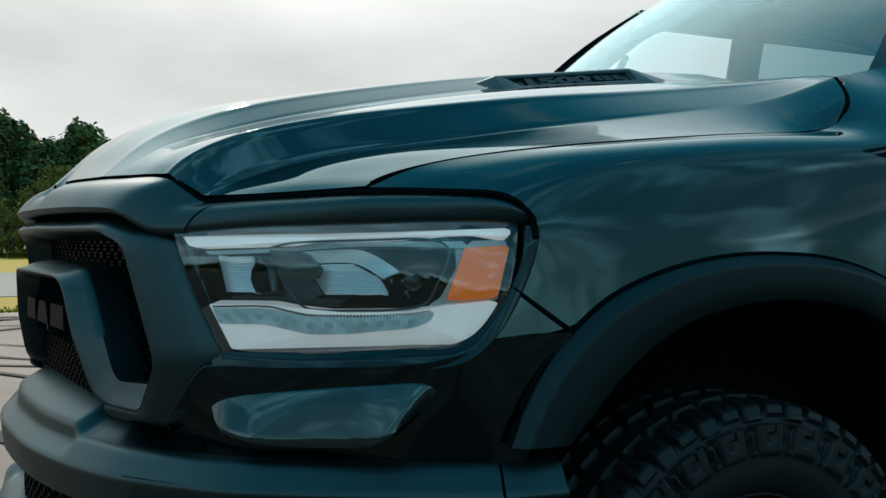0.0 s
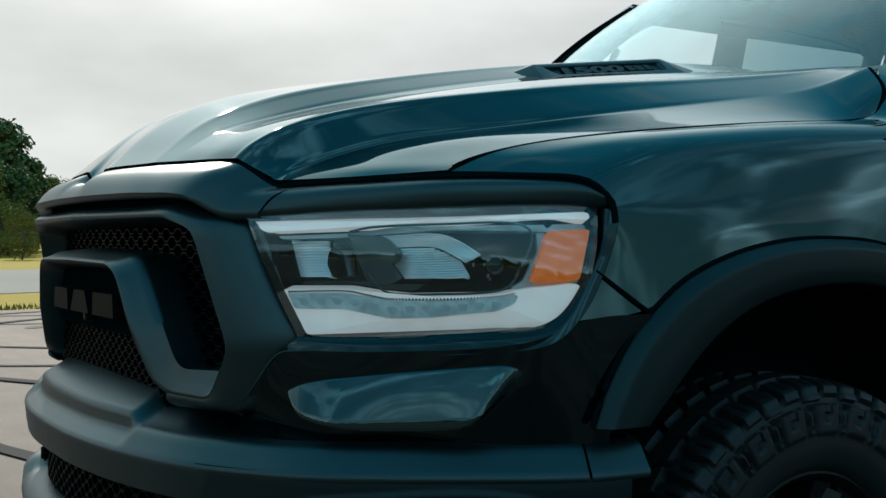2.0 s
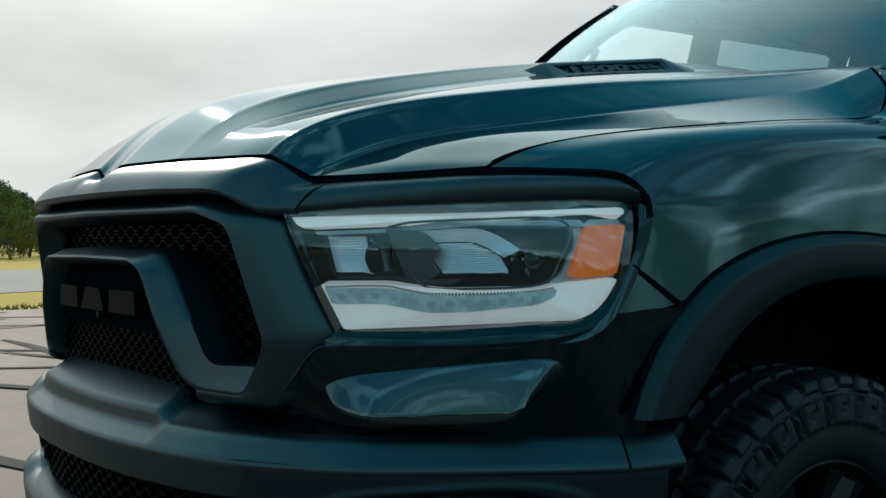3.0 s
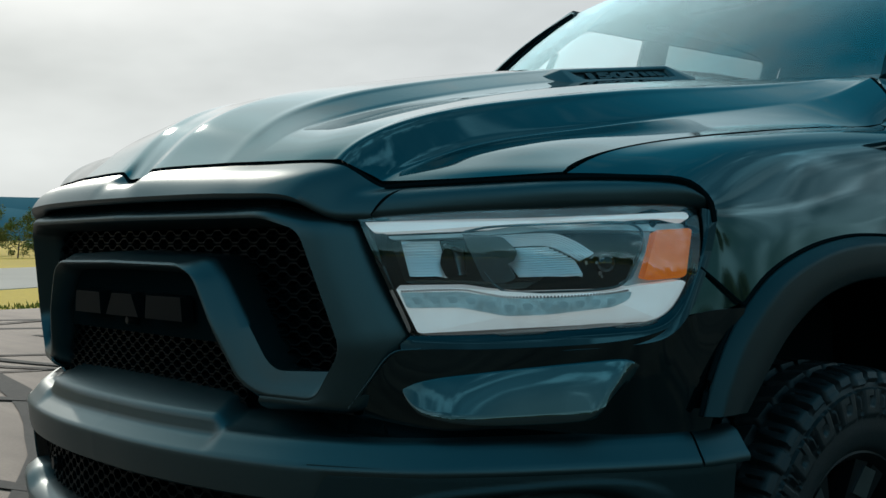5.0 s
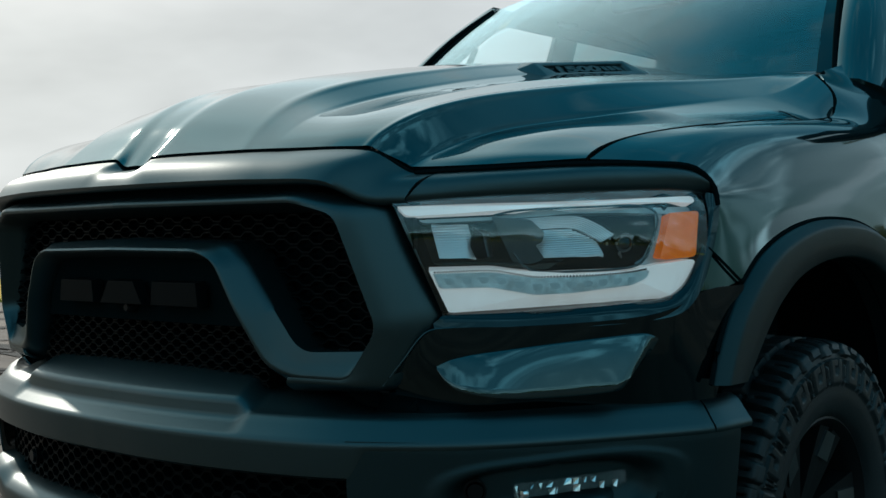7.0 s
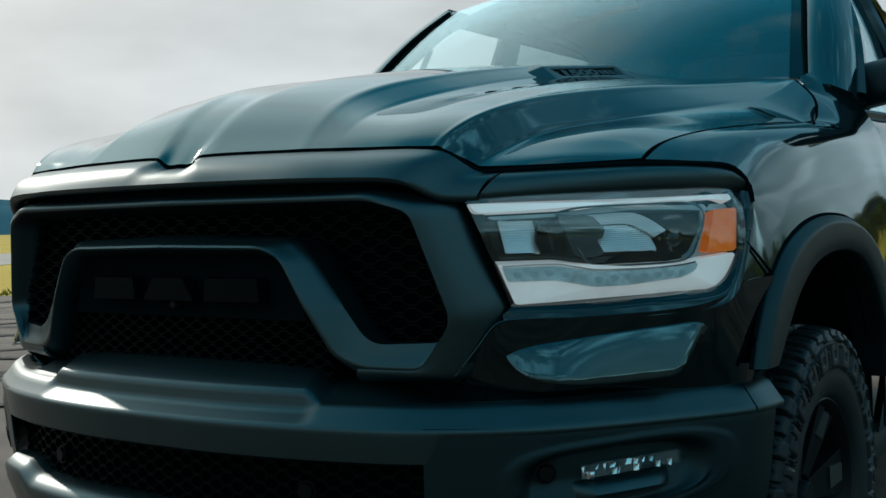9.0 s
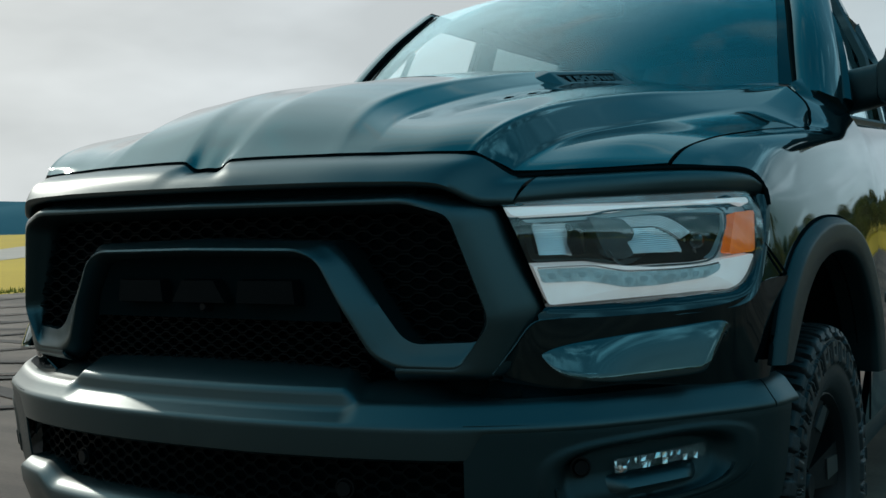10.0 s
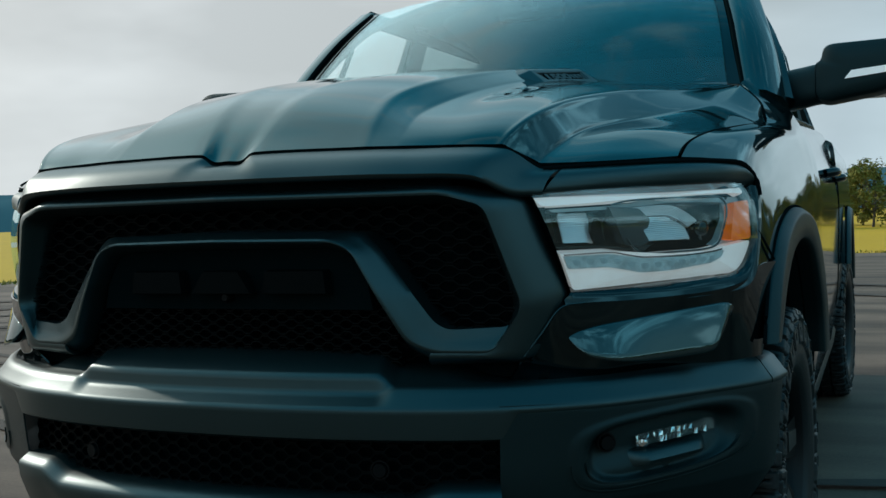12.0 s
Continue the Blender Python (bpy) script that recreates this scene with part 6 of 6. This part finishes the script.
TARMAC = ground_material("worn_tarmac", (.098, .067, .050), (.180, .124, .092), 2.2, 60, .5, rough=.7, spec=.18)
def weather(m, angle):
    """Long stains and worn streaks over a ground material."""
    nt = m.node_tree
    p = nt.nodes["Principled BSDF"]
    link = p.inputs["Base Color"].links[0]
    src = link.from_socket
    tc, mp, n, r, mx = (nt.nodes.new(k) for k in ("ShaderNodeTexCoord", "ShaderNodeMapping", "ShaderNodeTexNoise", "ShaderNodeMapRange", "ShaderNodeMix"))
    mp.inputs["Rotation"].default_value = (0, 0, angle)
    mp.inputs["Scale"].default_value = (.14, 1.5, 1)
    n.inputs["Scale"].default_value, n.inputs["Detail"].default_value, n.inputs["Distortion"].default_value = 1.0, 9, .25
    r.inputs[1].default_value, r.inputs[2].default_value = .36, .62
    r.inputs[3].default_value, r.inputs[4].default_value = .42, 1.15
    mx.data_type, mx.blend_type = "RGBA", "MULTIPLY"
    mx.inputs["Factor"].default_value = 1.0
    nt.links.new(tc.outputs["Object"], mp.inputs["Vector"])
    nt.links.new(mp.outputs["Vector"], n.inputs["Vector"])
    nt.links.new(n.outputs["Fac"], r.inputs[0])
    nt.links.new(src, mx.inputs["A"])
    nt.links.new(r.outputs[0], mx.inputs["B"])
    nt.links.new(mx.outputs["Result"], p.inputs["Base Color"])


weather(TARMAC, .5)
GRASS = ground_material("dry_green_grass", (.40, .235, .003), (.58, .350, .006), .08, 9, .6)
CONCRETE = ground_material("pale_taxiway", (.46, .36, .30), (.56, .45, .38), .2, 30, .3, spec=.03)
TYREMARK = ground_material("dark_tyre_rubber_marks", (.045, .036, .031), (.085, .066, .056), 1.5, 40, .3, rough=.95)
LEAF_A = mat("dark_leaves", (.060, .100, .036), .7, color2=(.130, .165, .050), vary=.2, vscale=.5, spec=.15)
LEAF_B = mat("olive_leaves", (.110, .120, .026), .7, color2=(.230, .200, .040), vary=.2, vscale=.5, spec=.15)
LEAF_C = mat("reddish_leaves", (.20, .050, .022), .7, color2=(.22, .12, .036), vary=.2, vscale=.5, spec=.15)
BARK = mat("grey_brown_bark", (.09, .07, .055), .85, vary=.3, vscale=6, bump=.6, bscale=40)
# wooded ridges whose distance haze is mixed into the base colour
HILL = mat("haze_tinted_hills", (.055, .125, .150), .95, color2=(.075, .150, .175), vary=.2, vscale=.012, spec=.0)
TUFT = mat("grass_blades", (.15, .15, .02), .7, color2=(.24, .21, .03), vary=.2, vscale=2, spec=.2)


def build_ground():
    bm = bmesh.new()
    n = 64
    rings = []
    for r in (0.5, 12, 40, 90, 200, 500, 1200, 3000):
        rings.append([(r * math.sin(2 * math.pi * k / n), r * math.cos(2 * math.pi * k / n), -.012) for k in range(n)])
    v = put_grid(bm, np.array(rings), close_v=True)
    bm.faces.new(v[0][::-1])
    g = part("ground", bm, GRASS, None, smooth=False)
    tagged(g, "wide flat field of dry yellow-green grass", "grass field", kind="structure")
    # tarmac apron with an uneven edge
    rnd = random.Random(4)
    pts = []
    corners = [(-15.5, -45), (-15.3, 4), (-15.2, 13), (-18, 21), (-12, 25.5), (30, 25.5), (60, 22), (80, -10), (66, -66), (-15.5, -74)]
    for a, b in zip(corners, corners[1:] + corners[:1]):
        k = max(2, int(math.dist(a, b) / .8))
        for i in range(k):
            t = i / k
            pts.append((a[0] + (b[0] - a[0]) * t + rnd.uniform(-.07, .07), a[1] + (b[1] - a[1]) * t + rnd.uniform(-.07, .07)))
    bm = bmesh.new()
    top = [bm.verts.new((x, y, 0)) for x, y in pts]
    low = [bm.verts.new((x, y, -.03)) for x, y in pts]
    bm.faces.new(top)
    for i in range(len(top)):
        j = (i + 1) % len(top)
        bm.faces.new((top[i], low[i], low[j], top[j]))
    a = part("tarmac", bm, TARMAC, None, smooth=False)
    tagged(a, "worn grey-brown tarmac apron with dark tyre marks", "tarmac", kind="structure")
    # far taxiway, curving away
    c = crom([(-26, -40, 0), (-26.5, -8, 0), (-27.5, 4, 0), (-30.5, 12, 0), (-35, 22, 0), (-47, 44, 0), (-66, 66, 0)], 60)
    c = c @ np.array(((.9968, .0802, 0), (-.0802, .9968, 0), (0, 0, 1)))
    t = np.gradient(c, axis=0)
    t /= np.linalg.norm(t, axis=1, keepdims=True)
    nrm = np.stack([-t[:, 1], t[:, 0], 0 * t[:, 0]], axis=1)
    w = np.interp(np.linspace(0, 1, 60), [0, .45, .7, 1], [8.5, 7.0, 3.6, 3.0])[:, None]
    bm = bmesh.new()
    sheet(np.array([c - nrm * w, c + nrm * w]) + (0, 0, .0), (0, 0, 1), .02, bm)
    r = part("taxiway", bm, CONCRETE, None, smooth=False)
    r.location.z = .004
    tagged(r, "pale paved taxiway curving through the grass", "road", kind="structure")
    # tyre marks on the tarmac: long curved pairs
    rnd = random.Random(11)
    bm = bmesh.new()
    for k in range(52):
        x, y = rnd.uniform(-14, -2.5), rnd.uniform(-10, 16)
        if k >= 38:
            x, y = rnd.uniform(2, 12), rnd.uniform(3, 24)
        a, bend, ln = rnd.uniform(0, 6.28), rnd.uniform(-.25, .25), rnd.uniform(4, 11)
        wd = rnd.uniform(.05, .12)
        for off in (0, 1.6):
            left, right = [], []
            px, py, aa = x - off * math.sin(a), y + off * math.cos(a), a
            for i in range(16):
                q = wd * (.4 + .6 * math.sin(math.pi * (i + .5) / 16)) * rnd.uniform(.75, 1.1)
                left.append((px - q * math.sin(aa), py + q * math.cos(aa), .003 + .00035 * k))
                right.append((px + q * math.sin(aa), py - q * math.cos(aa), .003 + .00035 * k))
                px, py, aa = px + math.cos(aa) * ln / 16, py + math.sin(aa) * ln / 16, aa + bend * ln / 16
            if all(-15 < p[0] < 30 and p[1] < 25 for p in left + right):
                put_grid(bm, np.array([left, right]))
    m = part("tyre_marks", bm, TYREMARK, None, smooth=False)
    tagged(m, "dark curved tyre marks on the tarmac", "tyre marks", kind="stuff")
    # tufts along the edge of the tarmac
    bm = bmesh.new()
    rnd = random.Random(7)
    for i in range(5200):
        e = rnd.random()
        if e < .7:
            x, y = -15.3 - abs(rnd.gauss(0, .5)), rnd.uniform(-4, 21)
        else:
            x, y = rnd.uniform(-11, 20), 25.6 + abs(rnd.gauss(0, .5))
        h, a = rnd.uniform(.02, .07), rnd.uniform(0, 3.14)
        dx, dy = .018 * math.cos(a), .018 * math.sin(a)
        lx, ly = rnd.uniform(-.03, .03), rnd.uniform(-.03, .03)
        v = [bm.verts.new(p) for p in ((x - dx, y - dy, -.01), (x + dx, y + dy, -.01), (x + lx, y + ly, h))]
        bm.faces.new(v)
    t = part("grass_tufts", bm, TUFT, None, smooth=False)
    tagged(t, "short grass tufts along the tarmac edge", "grass", kind="stuff")


build_ground()


def tree_parts(seed, height, width, leaf, name, n_clumps=70, leaves=58):
    """A tree with a tapered trunk, limbs and a crown of many small leaves; its foot at the origin."""
    rnd = random.Random(seed)
    top = tagged(new(name))
    bm = bmesh.new()

    def limb(a, b, r0, r1, seg=7):
        a, b = Vector(a), Vector(b)
        m = (a + b) / 2 + Vector((rnd.uniform(-1, 1), rnd.uniform(-1, 1), 0)) * (b - a).length * .07
        pts = crom([tuple(a), tuple(m), tuple(b)], 6)
        d = (b - a).normalized()
        s = d.orthogonal().normalized()
        u = d.cross(s)
        g = []
        for k, p in enumerate(pts):
            r = r0 + (r1 - r0) * k / 5
            g.append([tuple(Vector(p) + r * (math.cos(t) * s + math.sin(t) * u)) for t in np.linspace(0, 2 * math.pi, seg, endpoint=False)])
        put_grid(bm, np.array(g), close_v=True)

    trunk_top = height * rnd.uniform(.45, .55)
    limb((0, 0, -.05), (rnd.uniform(-.2, .2), rnd.uniform(-.2, .2), trunk_top), height * .022, height * .012)
    tips = []
    for k in range(9):
        a = k * 2.4 + rnd.uniform(-.3, .3)
        z0 = height * rnd.uniform(.18, .5)
        r = width * rnd.uniform(.22, .46)
        tip = (r * math.cos(a), r * math.sin(a), z0 + height * rnd.uniform(.12, .38))
        limb((0, 0, z0), tip, height * .009, height * .003, 5)
        tips.append(tip)
    part("trunk", bm, BARK, top)
    bm = bmesh.new()
    for k in range(n_clumps):
        while True:
            p = np.array([rnd.uniform(-1, 1) for _ in range(3)])
            if np.dot(p, p) < 1:
                break
        p = p / max(np.linalg.norm(p), .05) * np.linalg.norm(p) ** .5
        taper = 1 - .35 * max(0, p[2])
        c = np.array((p[0] * width * .5 * taper * rnd.uniform(.8, 1.12), p[1] * width * .5 * taper * rnd.uniform(.8, 1.12), height * (.53 + .45 * p[2] * rnd.uniform(.85, 1.08))))
        rad = width * rnd.uniform(.08, .145)
        for i in range(leaves):
            d = Vector((rnd.gauss(0, 1), rnd.gauss(0, 1), rnd.gauss(0, .75)))
            d = d.normalized() * rad * rnd.uniform(.4, 1.05)
            q = Vector(c) + d
            nrm = (d.normalized() + Vector((rnd.uniform(-.6, .6), rnd.uniform(-.6, .6), rnd.uniform(-.2, .9)))).normalized()
            s = nrm.orthogonal().normalized()
            s.rotate(Matrix.Rotation(rnd.uniform(0, 6.28), 3, nrm))
            u = nrm.cross(s)
            l = height * rnd.uniform(.016, .030)
            v = [bm.verts.new(q + s * l * 1.3), bm.verts.new(q + u * l * .6 + nrm * l * .25), bm.verts.new(q - s * l * 1.2), bm.verts.new(q - u * l * .6 + nrm * l * .25)]
            bm.faces.new(v)
    part("crown", bm, leaf, top, smooth=False)
    return top


def plant():
    kinds = [tree_parts(1, 11.0, 8.0, LEAF_A, "broadleaf_tree", 95), tree_parts(2, 9.0, 7.5, LEAF_B, "broadleaf_tree", 85),
             tree_parts(3, 7.0, 6.0, LEAF_C, "broadleaf_tree", 70), tree_parts(5, 13.0, 8.5, LEAF_A, "broadleaf_tree", 105)]
    words = ["tall dark green broadleaf tree at the field's edge", "olive green broadleaf tree at the field's edge",
             "reddish-brown broadleaf tree at the field's edge", "tall dark green broadleaf tree at the field's edge"]
    for k, w in zip(kinds, words):
        tagged(k, w, "tree", group="trees round the field")
    shrub = tree_parts(9, 2.6, 3.0, LEAF_B, "shrub", 40, 56)
    tagged(shrub, "rounded olive green shrub in the grass", "shrub", group="shrubs in the grass")
    rnd = random.Random(21)
    spots = []

    def at(az, dist, k, sc):
        spots.append((math.sin(radians(az)) * dist, math.cos(radians(az)) * dist, k, sc))

    # dense wood on the right flank of the truck, falling away towards its rear
    for az in np.arange(-103, -80.4, 1.5):
        at(az + rnd.uniform(-.4, .4), rnd.uniform(76, 86), rnd.choice((0, 3, 0, 1)), rnd.uniform(.64, .82))
        at(az + .7 + rnd.uniform(-.4, .4), rnd.uniform(90, 100), rnd.choice((0, 3, 3)), rnd.uniform(.74, .92))
    for az, d, k, sc in ((-80.2, 84, 1, .66), (-79.4, 90, 2, .78), (-78.6, 96, 2, .86), (-77.8, 100, 1, .70), (-76.9, 104, 1, .66), (-76.0, 112, 0, .50), (-75.0, 118, 1, .5)):
        at(az, d, k, sc)
    for az in np.arange(-103, -79.5, 1.3):
        at(az + rnd.uniform(-.4, .4), rnd.uniform(70, 76), rnd.choice((1, 2, 1, 0)), rnd.uniform(.50, .68))
    # row behind the truck
    for az in np.arange(-10, 44, 1.8):
        at(az + rnd.uniform(-.6, .6), rnd.uniform(64, 74), rnd.choice((0, 1, 1, 1)), rnd.uniform(.34, .46))
    # trees behind the camera, as the paint mirrors them
    for az in np.arange(44, 205, 3.2):
        at(az + rnd.uniform(-1.0, 1.0), rnd.uniform(76, 92), rnd.choice((0, 1, 3, 1)), rnd.uniform(.45, .72))
    used = set()
    for x, y, k, sc in spots:
        m = Matrix.Translation((x, y, -.012)) @ Matrix.Rotation(rnd.uniform(0, 6.28), 4, "Z") @ Matrix.Diagonal((sc, sc, sc * rnd.uniform(.9, 1.1), 1))
        if k in used:
            c = copy_thing(kinds[k], m)
            c.matrix_basis = m
        else:
            kinds[k].matrix_basis = m
            used.add(k)
    first = True
    for x, y, sc in ((-56.5, 11.0, .95), (-60.0, 14.5, 1.1), (-64.0, 12.5, .9), (-66, 17, 1.0), (-96, 39, 1.3), (-102, 47, 1.1), (18, 66, 1.0), *[(-(74 + 7 * math.sin(k * 2.7)) * math.sin(radians(64 + 1.45 * k)), (74 + 7 * math.sin(k * 2.7)) * math.cos(radians(64 + 1.45 * k)), 1.25 + .4 * math.sin(k * 4.3)) for k in range(15)],
                     *[(-70 + 3 * math.sin(k * 7.3), -38 + 2.3 * k, 1.4 + .45 * math.sin(k * 3.1)) for k in range(22)], *[(-9 + 2.1 * k, 60 + 2.5 * math.sin(k * 5.1), 1.15 + .25 * math.sin(k * 2.3)) for k in range(22)]):
        m = Matrix.Translation((x, y, -.012)) @ Matrix.Rotation(rnd.uniform(0, 6.28), 4, "Z") @ Matrix.Diagonal((sc, sc, sc, 1))
        if first:
            shrub.matrix_basis, first = m, False
        else:
            copy_thing(shrub, m).matrix_basis = m


plant()


def build_hills():
    """Low ridges far off, with the haze put into their blue colour."""
    for dist, h0, h1, seed, name in ((900, 16, 30, 3, "far_hills"), (1500, 34, 62, 8, "farther_hills")):
        bm = bmesh.new()
        g = []
        n = 240
        for k in range(n):
            a = 2 * math.pi * k / n
            h = h0 + (h1 - h0) * (.5 + .5 * noise.noise(Vector((math.cos(a) * 4, math.sin(a) * 4, seed)))) + 3.5 * noise.noise(Vector((math.cos(a) * 40, math.sin(a) * 40, seed)))
            g.append([(dist * r * math.sin(a), dist * r * math.cos(a), z) for r, z in ((.94, -2), (.97, h * .55), (1.0, h), (1.08, h * .6), (1.15, -2))])
        put_grid(bm, np.array(g), close_u=True)
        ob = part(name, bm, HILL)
        tagged(ob, "wooded hills on the horizon, haze blue put into their colour", "hills", kind="structure")


build_hills()


def build_parked_car():
    """A small white car far off in the grass."""
    car = tagged(new("parked_car"), "small white car parked far off on the grass", "car")
    bm = bmesh.new()
    g = np.array([[(x, y * w, z) for x, z in ((-2.1, .5), (-2.1, .8), (-1.3, .92), (-.8, 1.38), (.7, 1.40), (1.4, .95), (2.1, .85), (2.15, .5))] for y, w in ((-.86, 1), (-.80, 1), (.80, 1), (.86, 1))])
    v = put_grid(bm, g)
    bm.faces.new(v[0])
    bm.faces.new(v[-1][::-1])
    low = part("body", bm, WHITEPAINT, car)
    for s in (1, -1):
        bm = bmesh.new()
        prism(bm, [(x, s * .868, z) for x, z in ((-1.1, .95), (-.75, 1.30), (.6, 1.32), (1.15, .97))], [(x, s * .85, z) for x, z in ((-1.1, .95), (-.75, 1.30), (.6, 1.32), (1.15, .97))])
        part("side_window", bm, GLOSS, car)
        for x in (-1.35, 1.35):
            bm = bmesh.new()
            lathe(bm, [(-.1, .0001), (-.1, .3), (.1, .3), (.1, .0001)], 20, "y")
            bmesh.ops.translate(bm, verts=bm.verts[:], vec=(x, s * .78, .30))
            part("wheel", bm, RUBBER, car)
    car.matrix_basis = pose(-103.3, 41.2, -.012, 0, 0, 70)


build_parked_car()
